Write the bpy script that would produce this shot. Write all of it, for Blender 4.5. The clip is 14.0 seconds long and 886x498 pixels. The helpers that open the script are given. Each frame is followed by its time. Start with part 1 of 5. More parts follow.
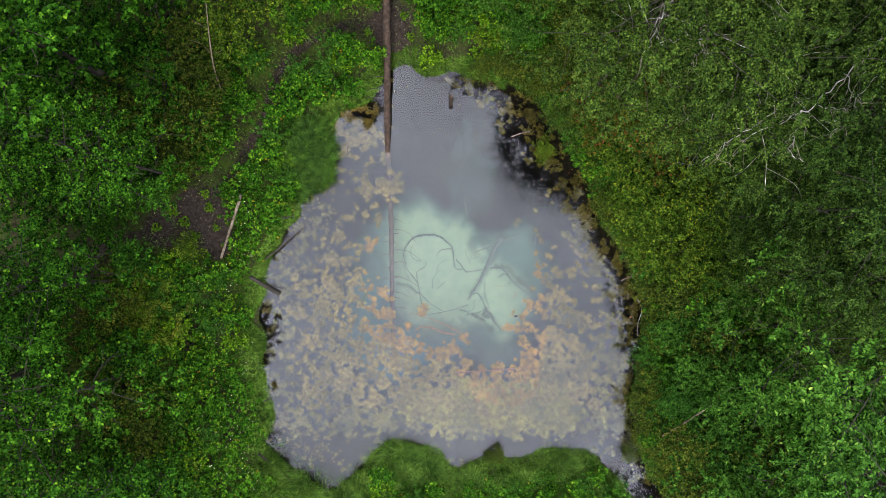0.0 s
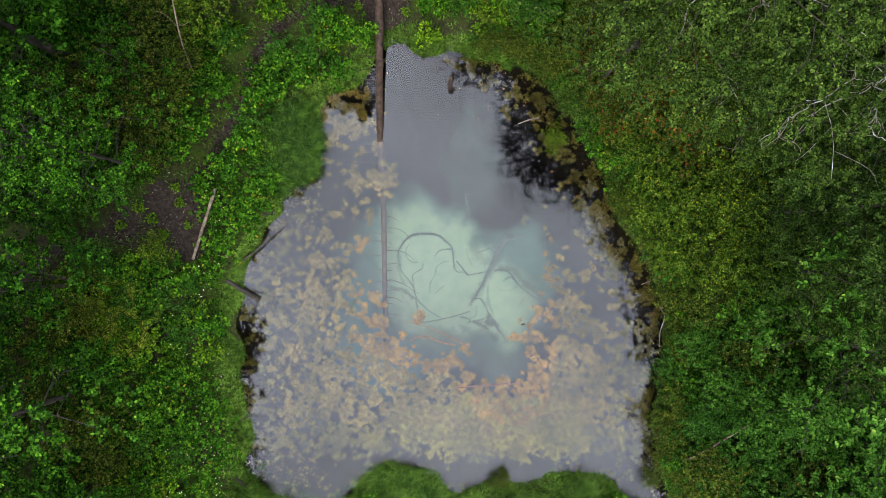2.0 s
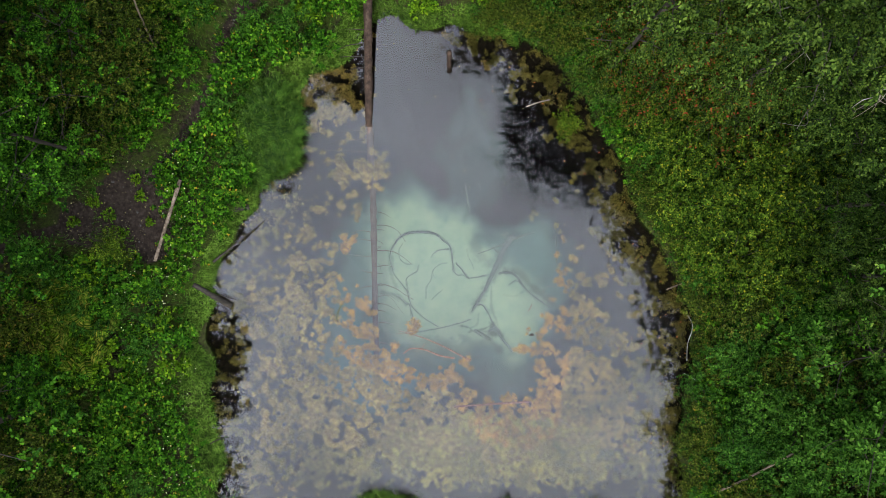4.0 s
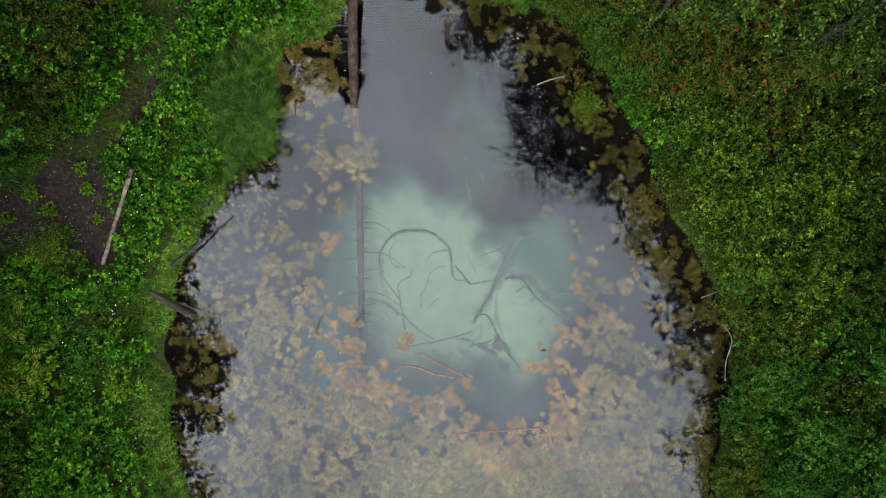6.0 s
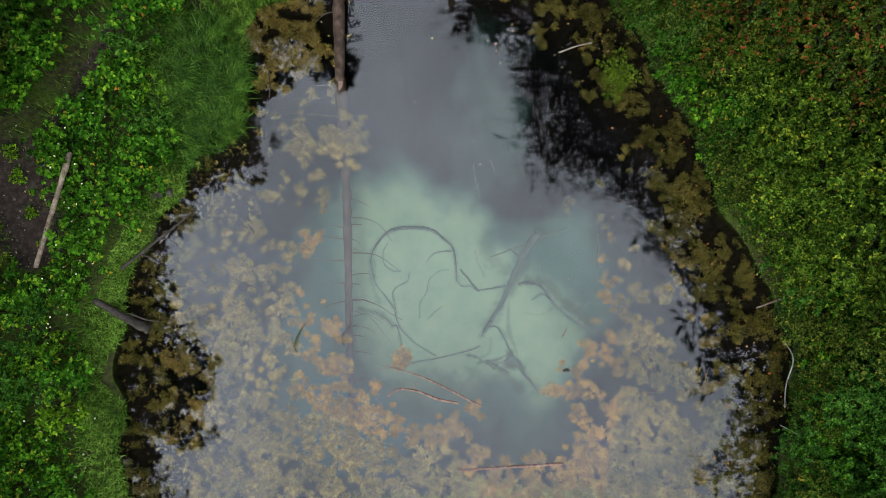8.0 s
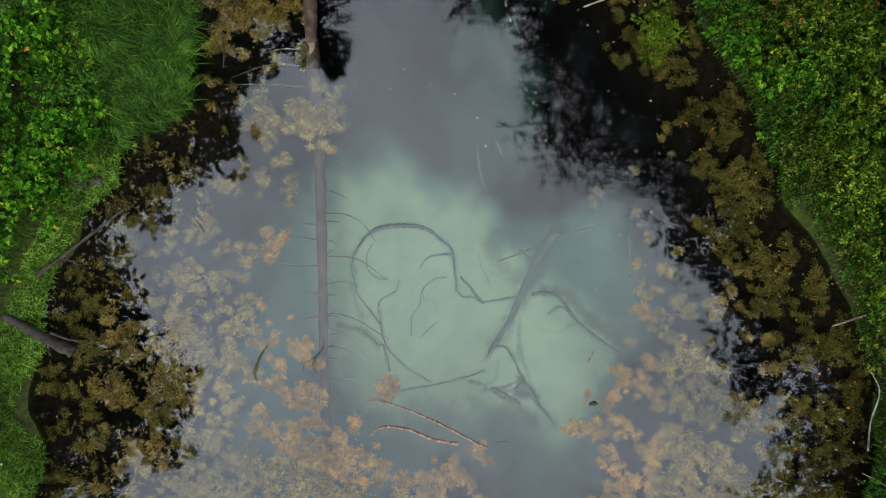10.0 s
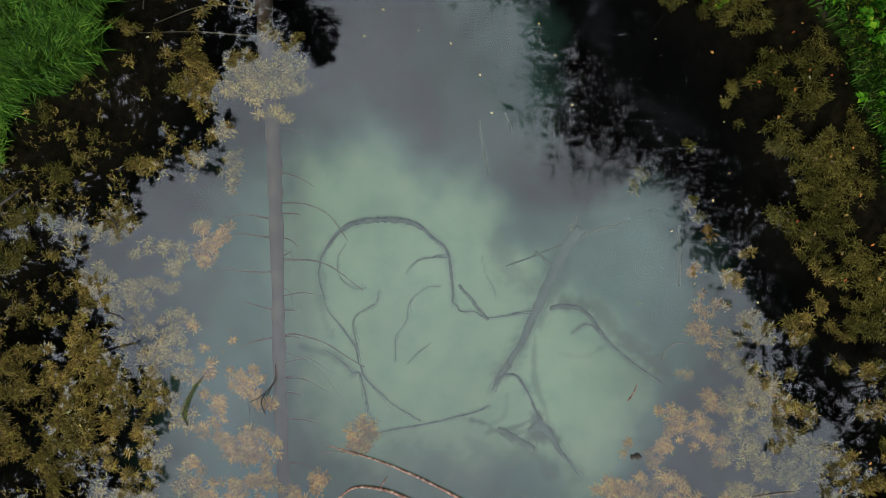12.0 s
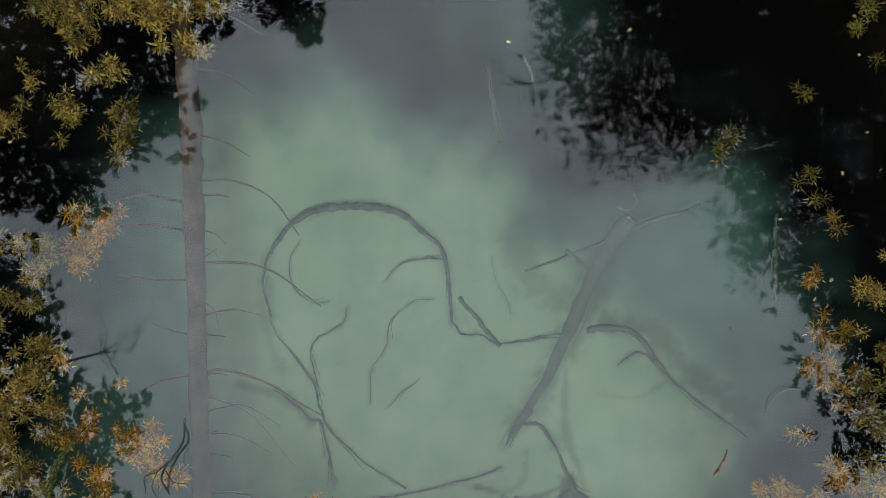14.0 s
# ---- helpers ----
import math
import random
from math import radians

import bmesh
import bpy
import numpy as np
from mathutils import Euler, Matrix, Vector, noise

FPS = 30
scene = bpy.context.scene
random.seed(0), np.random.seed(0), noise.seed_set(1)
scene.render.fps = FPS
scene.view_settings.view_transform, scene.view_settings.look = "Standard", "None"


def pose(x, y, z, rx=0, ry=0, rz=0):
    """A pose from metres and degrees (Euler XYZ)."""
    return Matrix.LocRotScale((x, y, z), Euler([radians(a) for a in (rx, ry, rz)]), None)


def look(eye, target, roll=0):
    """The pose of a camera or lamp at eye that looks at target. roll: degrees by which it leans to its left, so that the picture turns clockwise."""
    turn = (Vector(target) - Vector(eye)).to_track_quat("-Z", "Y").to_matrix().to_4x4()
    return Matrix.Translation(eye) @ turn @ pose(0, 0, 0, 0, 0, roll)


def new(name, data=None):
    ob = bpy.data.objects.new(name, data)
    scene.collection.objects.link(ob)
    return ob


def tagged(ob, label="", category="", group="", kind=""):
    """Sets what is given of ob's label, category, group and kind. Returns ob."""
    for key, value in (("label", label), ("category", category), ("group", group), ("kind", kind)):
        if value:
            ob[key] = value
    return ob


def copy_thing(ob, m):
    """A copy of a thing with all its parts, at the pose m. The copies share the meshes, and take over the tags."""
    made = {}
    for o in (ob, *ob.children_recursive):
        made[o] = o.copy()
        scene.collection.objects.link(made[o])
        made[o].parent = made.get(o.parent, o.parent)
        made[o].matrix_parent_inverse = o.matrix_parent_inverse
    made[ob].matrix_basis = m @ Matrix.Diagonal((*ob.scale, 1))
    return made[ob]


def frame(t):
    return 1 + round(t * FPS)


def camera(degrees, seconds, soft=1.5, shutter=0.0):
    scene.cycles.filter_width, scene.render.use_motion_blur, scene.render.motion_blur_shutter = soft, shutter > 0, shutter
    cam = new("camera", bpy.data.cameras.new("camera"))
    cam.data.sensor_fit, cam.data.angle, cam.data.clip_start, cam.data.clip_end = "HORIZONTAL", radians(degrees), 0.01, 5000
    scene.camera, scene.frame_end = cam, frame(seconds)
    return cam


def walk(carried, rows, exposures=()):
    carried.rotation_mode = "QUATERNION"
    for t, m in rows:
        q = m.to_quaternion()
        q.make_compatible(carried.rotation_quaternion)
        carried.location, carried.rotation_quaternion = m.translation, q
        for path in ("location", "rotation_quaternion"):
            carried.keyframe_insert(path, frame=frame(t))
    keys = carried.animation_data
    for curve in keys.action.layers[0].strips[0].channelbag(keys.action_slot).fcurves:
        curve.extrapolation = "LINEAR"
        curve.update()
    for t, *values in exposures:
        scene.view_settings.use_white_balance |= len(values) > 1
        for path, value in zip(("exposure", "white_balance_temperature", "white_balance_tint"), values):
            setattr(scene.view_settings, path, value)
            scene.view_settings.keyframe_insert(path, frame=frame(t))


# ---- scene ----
cam = camera(74.0, 14.0, soft=0.7)
METRES, EYE, TILT, LEAN, TURN = 23.0, 29.7, -90.3, 1.15, 0.0
ROWS = [
    (0.0, 0.0, 0.0, 0.0, 0.0, 0.0, -0.0),
    (0.5, 0.0002, 0.0337, -0.0005, 0.01, 0.02, -0.0),
    (1.0, 0.0014, 0.0676, -0.0005, 0.02, 0.03, -0.0),
    (1.5, 0.0026, 0.1015, -0.0009, 0.04, 0.05, -0.01),
    (2.0, 0.0026, 0.1355, -0.0008, 0.0, 0.07, -0.03),
    (2.5, 0.0041, 0.17, -0.0008, -0.02, 0.06, -0.03),
    (3.0, 0.0039, 0.2045, -0.0017, -0.03, 0.08, -0.03),
    (5.5, 0.0108, 0.3818, 0.0009, -0.01, 0.09, -0.06),
    (6.0, 0.0106, 0.4181, 0.0011, -0.02, 0.1, -0.06),
    (6.5, 0.0087, 0.4529, 0.0023, -0.04, 0.12, -0.05),
    (7.0, 0.0086, 0.4892, 0.0028, -0.04, 0.14, -0.07),
    (7.5, 0.007, 0.525, 0.0026, -0.09, 0.16, -0.06),
    (8.0, 0.0058, 0.5614, 0.0006, -0.1, 0.18, -0.07),
    (10.5, 0.0124, 0.7422, 0.0022, -0.05, 0.41, -0.1),
    (11.0, 0.0143, 0.7785, 0.0032, -0.05, 0.4, -0.09),
    (11.5, 0.0144, 0.8153, 0.004, -0.06, 0.43, -0.09),
    (12.0, 0.0163, 0.8523, 0.0026, -0.07, 0.49, -0.09),
    (12.5, 0.0161, 0.8888, 0.0014, -0.03, 0.5, -0.11),
    (13.0, 0.0165, 0.9253, 0.001, -0.07, 0.54, -0.1),
    (13.5, 0.0181, 0.9618, 0.002, -0.08, 0.52, -0.1),
    (14.0, 0.0202, 0.999, 0.0023, -0.08, 0.55, -0.08),
]
EXPOSURES = [(0.0, 2.76, 6500, 10), (3.0, 2.64, 6480, 9), (7.5, 2.34, 6430, 6), (11.0, 2.14, 6500, 3), (14.0, 1.84, 6600, 1)]
walk(cam, [(t, pose(0, 0, EYE, TILT, LEAN, TURN) @ pose(METRES * x, METRES * y, METRES * z, 90 + pitch, roll, yaw)) for t, x, y, z, yaw, pitch, roll in ROWS], EXPOSURES)

# ---- sky and sun: overcast late-summer daylight ----
SUN_ELEVATION, SUN_TURN = radians(42), radians(190)
world = bpy.data.worlds.new("overcast_sky")
scene.world = world
world.use_nodes = True
wn, wl = world.node_tree.nodes, world.node_tree.links
wn.clear()
sky = wn.new("ShaderNodeTexSky")
sky.sky_type = "NISHITA"
sky.sun_disc = False
sky.sun_elevation, sky.sun_rotation = SUN_ELEVATION, SUN_TURN
sky.dust_density, sky.air_density = 3.0, 1.0
wco = wn.new("ShaderNodeTexCoord")
cloud = wn.new("ShaderNodeTexNoise")
cloud.inputs["Scale"].default_value, cloud.inputs["Detail"].default_value = 4.0, 6.0
wl.new(wco.outputs["Generated"], cloud.inputs["Vector"])
shade = wn.new("ShaderNodeMapRange")
shade.inputs["From Min"].default_value, shade.inputs["From Max"].default_value = 0.3, 0.7
shade.inputs["To Min"].default_value, shade.inputs["To Max"].default_value = 0.74, 1.20
wl.new(cloud.outputs["Fac"], shade.inputs["Value"])
# an overcast sky: three times brighter overhead than at the horizon
height = wn.new("ShaderNodeSeparateXYZ")
wl.new(wco.outputs["Generated"], height.inputs["Vector"])
dome = wn.new("ShaderNodeMapRange")
dome.inputs["To Min"].default_value, dome.inputs["To Max"].default_value = 3.0, 9.2
wl.new(height.outputs["Z"], dome.inputs["Value"])
both = wn.new("ShaderNodeMath")
both.operation = "MULTIPLY"
wl.new(dome.outputs["Result"], both.inputs[0])
wl.new(shade.outputs["Result"], both.inputs[1])
grey = wn.new("ShaderNodeVectorMath")
grey.operation = "SCALE"
grey.inputs[0].default_value = (0.90, 0.945, 1.08)
wl.new(both.outputs["Value"], grey.inputs["Scale"])
clouded = wn.new("ShaderNodeMix")
clouded.data_type = "VECTOR"
clouded.inputs["Factor"].default_value = 0.85
wl.new(sky.outputs["Color"], clouded.inputs[4])
wl.new(grey.outputs["Vector"], clouded.inputs[5])
back = wn.new("ShaderNodeBackground")
back.inputs["Strength"].default_value = 0.1
wl.new(clouded.outputs[1], back.inputs["Color"])
wout = wn.new("ShaderNodeOutputWorld")
wl.new(back.outputs["Background"], wout.inputs["Surface"])

sun_data = bpy.data.lights.new("sun", "SUN")
sun_data.energy, sun_data.angle, sun_data.color = 0.7, radians(24), (1.0, 0.97, 0.92)
sun = new("sun", sun_data)
sun.matrix_world = look((0, 0, 60), Vector((0, 0, 60)) - Vector((math.sin(SUN_TURN) * math.cos(SUN_ELEVATION), math.cos(SUN_TURN) * math.cos(SUN_ELEVATION), math.sin(SUN_ELEVATION))))


# ---- materials ----
def surface(name):
    m = bpy.data.materials.new(name)
    m.use_nodes = True
    n, l = m.node_tree.nodes, m.node_tree.links
    n.clear()
    out = n.new("ShaderNodeOutputMaterial")
    return m, n, l, out


def ramp(n, l, value, stops):
    """A colour ramp over value: stops of (place, (r, g, b))."""
    r = n.new("ShaderNodeValToRGB")
    e = r.color_ramp.elements
    while len(e) < len(stops):
        e.new(0.5)
    for el, (p, c) in zip(e, stops):
        el.position, el.color = p, (*c, 1)
    l.new(value, r.inputs["Fac"])
    return r.outputs["Color"]


def noise_of(n, l, scale, detail=4.0, source="Object", stretch=None, rough=0.55):
    co = n.new("ShaderNodeTexCoord")
    vec = co.outputs[source]
    if stretch:
        mp = n.new("ShaderNodeMapping")
        mp.inputs["Scale"].default_value = stretch
        l.new(vec, mp.inputs["Vector"])
        vec = mp.outputs["Vector"]
    t = n.new("ShaderNodeTexNoise")
    t.inputs["Scale"].default_value, t.inputs["Detail"].default_value, t.inputs["Roughness"].default_value = scale, detail, rough
    l.new(vec, t.inputs["Vector"])
    return t.outputs["Fac"]


def mixed(n, l, fac, a, b, blend="MIX"):
    m = n.new("ShaderNodeMix")
    m.data_type, m.blend_type = "RGBA", blend
    for key, v in (("Factor", fac), ("A", a), ("B", b)):
        s = next(i for i in m.inputs if i.name == key and (i.type == "VALUE" if key == "Factor" else i.type == "RGBA"))
        if isinstance(v, (int, float)):
            s.default_value = v
        elif isinstance(v, tuple):
            s.default_value = (*v, 1)
        else:
            l.new(v, s)
    return next(o for o in m.outputs if o.type == "RGBA")


def number(n, l, op, a, b=0.0, c=0.0):
    m = n.new("ShaderNodeMath")
    m.operation = op
    for i, v in enumerate((a, b, c)):
        if isinstance(v, (int, float)):
            m.inputs[i].default_value = v
        else:
            l.new(v, m.inputs[i])
    return m.outputs["Value"]


def step(n, l, value, low, high, to0=0.0, to1=1.0):
    m = n.new("ShaderNodeMapRange")
    m.interpolation_type = "SMOOTHSTEP"
    for key, v in (("From Min", low), ("From Max", high), ("To Min", to0), ("To Max", to1)):
        m.inputs[key].default_value = v
    l.new(value, m.inputs["Value"])
    return m.outputs["Result"]


def leaf_material(name, stops, through_light=0.04, gloss=0.002, patch=0.5, tone=0.51):
    """Leaves: each leaf takes its own colour from the stops, with slow drift over the plant and from plant to plant;
    clump noise paints shade between leaf clumps into it.
    """
    m, n, l, out = surface(name)
    geo = n.new("ShaderNodeNewGeometry")
    col = ramp(n, l, geo.outputs["Random Per Island"], [(p, tuple(tone * (0.62 + 0.84 * p) * k * v for k, v in zip((0.92, 1.0, 0.85), c))) for p, c in stops])
    drift = noise_of(n, l, patch, 3.0)
    col = mixed(n, l, 1.0, col, ramp(n, l, drift, [(0.3, (0.46, 0.50, 0.45)), (0.7, (1.42, 1.36, 1.25))]), "MULTIPLY")
    # finer noise: lit and shaded leaf clumps painted into the colour
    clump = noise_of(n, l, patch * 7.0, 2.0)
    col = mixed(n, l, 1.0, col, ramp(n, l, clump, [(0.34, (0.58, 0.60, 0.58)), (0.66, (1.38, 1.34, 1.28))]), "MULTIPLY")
    info = n.new("ShaderNodeObjectInfo")
    col = mixed(n, l, 1.0, col, ramp(n, l, info.outputs["Random"], [(0.0, (0.8, 0.86, 0.85)), (1.0, (1.2, 1.12, 1.0))]), "MULTIPLY")
    d = n.new("ShaderNodeBsdfDiffuse")
    t = n.new("ShaderNodeBsdfTranslucent")
    l.new(col, d.inputs["Color"])
    l.new(mixed(n, l, 1.0, col, (1.2, 1.25, 0.6), "MULTIPLY"), t.inputs["Color"])
    mx = n.new("ShaderNodeMixShader")
    mx.inputs["Fac"].default_value = through_light
    l.new(d.outputs["BSDF"], mx.inputs[1])
    l.new(t.outputs["BSDF"], mx.inputs[2])
    g = n.new("ShaderNodeBsdfGlossy")
    g.inputs["Roughness"].default_value = 0.42
    g.inputs["Color"].default_value = (0.8, 0.85, 0.9, 1)
    mg = n.new("ShaderNodeMixShader")
    mg.inputs["Fac"].default_value = gloss
    l.new(mx.outputs["Shader"], mg.inputs[1])
    l.new(g.outputs["BSDF"], mg.inputs[2])
    l.new(mg.outputs["Shader"], out.inputs["Surface"])
    return m


def rough_material(name, stops, scale, stretch=None, bump=0.4, rough=0.85, detail=6.0, fine=40.0):
    m, n, l, out = surface(name)
    a = noise_of(n, l, scale, detail, stretch=stretch)
    b = noise_of(n, l, fine, 4.0)
    col = ramp(n, l, a, stops)
    col = mixed(n, l, 1.0, col, ramp(n, l, b, [(0.3, (0.7, 0.7, 0.7)), (0.7, (1.25, 1.25, 1.25))]), "MULTIPLY")
    p = n.new("ShaderNodeBsdfPrincipled")
    p.inputs["Roughness"].default_value = rough
    p.inputs["Specular IOR Level"].default_value = 0.12
    l.new(col, p.inputs["Base Color"])
    bp = n.new("ShaderNodeBump")
    bp.inputs["Strength"].default_value, bp.inputs["Distance"].default_value = bump, 0.03
    l.new(number(n, l, "ADD", a, number(n, l, "MULTIPLY", b, 0.5)), bp.inputs["Height"])
    l.new(bp.outputs["Normal"], p.inputs["Normal"])
    l.new(p.outputs["BSDF"], out.inputs["Surface"])
    return m


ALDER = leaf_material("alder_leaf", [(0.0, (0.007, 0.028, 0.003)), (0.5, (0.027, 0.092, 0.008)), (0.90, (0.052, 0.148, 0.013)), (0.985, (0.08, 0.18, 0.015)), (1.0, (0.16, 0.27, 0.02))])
YOUNG = leaf_material("young_leaf", [(0.0, (0.014, 0.048, 0.008)), (0.5, (0.042, 0.120, 0.016)), (0.9, (0.060, 0.142, 0.024)), (0.985, (0.082, 0.168, 0.028)), (1.0, (0.15, 0.22, 0.05))])
WILLOW = leaf_material("willow_leaf", [(0.0, (0.018, 0.046, 0.006)), (0.5, (0.066, 0.128, 0.014)), (0.9, (0.125, 0.185, 0.024)), (1.0, (0.25, 0.23, 0.02))])
OLIVE = leaf_material("olive_leaf", [(0.0, (0.018, 0.032, 0.006)), (0.6, (0.060, 0.090, 0.014)), (0.94, (0.11, 0.135, 0.024)), (1.0, (0.19, 0.13, 0.03))])
RED = leaf_material("reddening_leaf", [(0.0, (0.022, 0.046, 0.006)), (0.5, (0.066, 0.115, 0.014)), (0.80, (0.105, 0.120, 0.018)), (0.87, (0.17, 0.055, 0.022)), (1.0, (0.21, 0.042, 0.026))])
BIRCH = leaf_material("birch_leaf", [(0.0, (0.013, 0.030, 0.007)), (0.6, (0.034, 0.066, 0.013)), (1.0, (0.062, 0.094, 0.020))])
SPRUCE = leaf_material("spruce_needle", [(0.0, (0.010, 0.022, 0.006)), (1.0, (0.028, 0.05, 0.012))], 0.03, 0.008)
HERB = leaf_material("herb_leaf", [(0.0, (0.012, 0.045, 0.004)), (0.5, (0.038, 0.122, 0.009)), (0.90, (0.076, 0.190, 0.015)), (0.975, (0.16, 0.24, 0.02)), (1.0, (0.30, 0.13, 0.03))])
LUSH = leaf_material("lush_leaf", [(0.0, (0.03, 0.075, 0.006)), (0.6, (0.10, 0.22, 0.012)), (1.0, (0.20, 0.30, 0.02))])
SEDGE = leaf_material("sedge_blade", [(0.0, (0.020, 0.055, 0.009)), (0.6, (0.062, 0.148, 0.020)), (1.0, (0.12, 0.20, 0.04))], 0.1, 0.006)
MOSSY = leaf_material("shore_grass", [(0.0, (0.040, 0.085, 0.014)), (0.6, (0.080, 0.155, 0.026)), (1.0, (0.125, 0.20, 0.045))])
FERN = leaf_material("fern_frond", [(0.0, (0.03, 0.07, 0.008)), (0.7, (0.10, 0.175, 0.018)), (1.0, (0.18, 0.16, 0.03))])
WEED = leaf_material("pondweed", [(0.0, (0.10, 0.066, 0.032)), (0.5, (0.255, 0.168, 0.085)), (0.85, (0.40, 0.265, 0.135)), (1.0, (0.30, 0.27, 0.07))], 0.2, 0.0, 0.7, 1.35)
ORANGE = leaf_material("orange_pondweed", [(0.0, (0.22, 0.10, 0.04)), (0.5, (0.43, 0.205, 0.070)), (0.85, (0.56, 0.29, 0.11)), (1.0, (0.34, 0.29, 0.08))], 0.2, 0.0, 0.5, 1.35)
ALGAE = leaf_material("yellow_algae", [(0.0, (0.14, 0.105, 0.03)), (0.6, (0.30, 0.235, 0.085)), (1.0, (0.34, 0.31, 0.10))], 0.2, 0.0, 0.6, 1.25)
# margin weed: silted, its colour also darkened for the shade of the trees
SHADED_SILT = leaf_material("silted_pondweed", [(0.0, (0.10, 0.078, 0.034)), (0.6, (0.215, 0.160, 0.070)), (1.0, (0.29, 0.24, 0.09))], 0.2, 0.0, 0.5, 1.15)
PALE = leaf_material("fallen_leaf", [(0.0, (0.25, 0.22, 0.12)), (0.6, (0.45, 0.42, 0.30)), (1.0, (0.55, 0.35, 0.08))], 0.2, 0.02)
AUTUMN = leaf_material("autumn_leaf", [(0.0, (0.12, 0.08, 0.045)), (0.5, (0.26, 0.16, 0.08)), (0.82, (0.34, 0.15, 0.05)), (0.9, (0.36, 0.09, 0.03)), (1.0, (0.30, 0.04, 0.025))], 0.2, 0.01, 0.5, 0.75)
FLOWER = leaf_material("pale_flower", [(0.0, (0.5, 0.48, 0.36)), (1.0, (0.7, 0.68, 0.55))], 0.2, 0.02)
BARK = rough_material("brown_bark", [(0.25, (0.010, 0.007, 0.005)), (0.5, (0.032, 0.021, 0.015)), (0.75, (0.066, 0.046, 0.033))], 5.0, (1, 1, 0.2))
DARKBARK = rough_material("dark_bark", [(0.3, (0.010, 0.009, 0.007)), (0.7, (0.042, 0.036, 0.028))], 6.0, (1, 1, 0.25))
GREYWOOD = rough_material("weathered_wood", [(0.3, (0.05, 0.038, 0.027)), (0.5, (0.11, 0.085, 0.06)), (0.7, (0.19, 0.15, 0.11))], 7.0, (1, 1, 0.2))
WHITEBARK = rough_material("white_birch_bark", [(0.38, (0.05, 0.047, 0.04)), (0.55, (0.15, 0.14, 0.12)), (0.74, (0.36, 0.36, 0.34))], 2.2, (1, 1, 1.5), 0.2)
REDWOOD = rough_material("peeled_red_wood", [(0.3, (0.04, 0.02, 0.015)), (0.5, (0.14, 0.078, 0.056)), (0.7, (0.32, 0.23, 0.175))], 16.0, (1, 1, 0.3))
SUNKEN = rough_material("silted_sunken_wood", [(0.3, (0.078, 0.054, 0.042)), (0.7, (0.150, 0.108, 0.088))], 3.0, None, 0.3, 0.9)
ROOT = rough_material("dark_sunken_root", [(0.3, (0.058, 0.080, 0.086)), (0.7, (0.140, 0.190, 0.172))], 7.0, None, 0.3, 0.9)
SILTWOOD = rough_material("silt_covered_wood", [(0.3, (0.08, 0.12, 0.10)), (0.7, (0.15, 0.20, 0.165))], 9.0, None, 0.3, 0.9)
SILTED = rough_material("trunk_under_silt", [(0.3, (0.085, 0.118, 0.120)), (0.7, (0.140, 0.190, 0.175))], 2.5, None, 0.3, 0.9)
PALEWOOD = rough_material("pale_bare_wood", [(0.3, (0.07, 0.058, 0.044)), (0.7, (0.16, 0.138, 0.108))], 7.0, None, 0.3)
STONE = rough_material("path_stone", [(0.3, (0.03, 0.028, 0.026)), (0.7, (0.08, 0.076, 0.072))], 3.0, None, 0.4)
LITTER = leaf_material("leaf_litter", [(0.0, (0.03, 0.022, 0.014)), (0.7, (0.09, 0.07, 0.045)), (1.0, (0.26, 0.22, 0.15))], 0.05, 0.01, 0.5, 0.8)
MOSS = rough_material("moss", [(0.3, (0.035, 0.045, 0.008)), (0.7, (0.11, 0.12, 0.02))], 14.0, None, 0.8, 0.95)


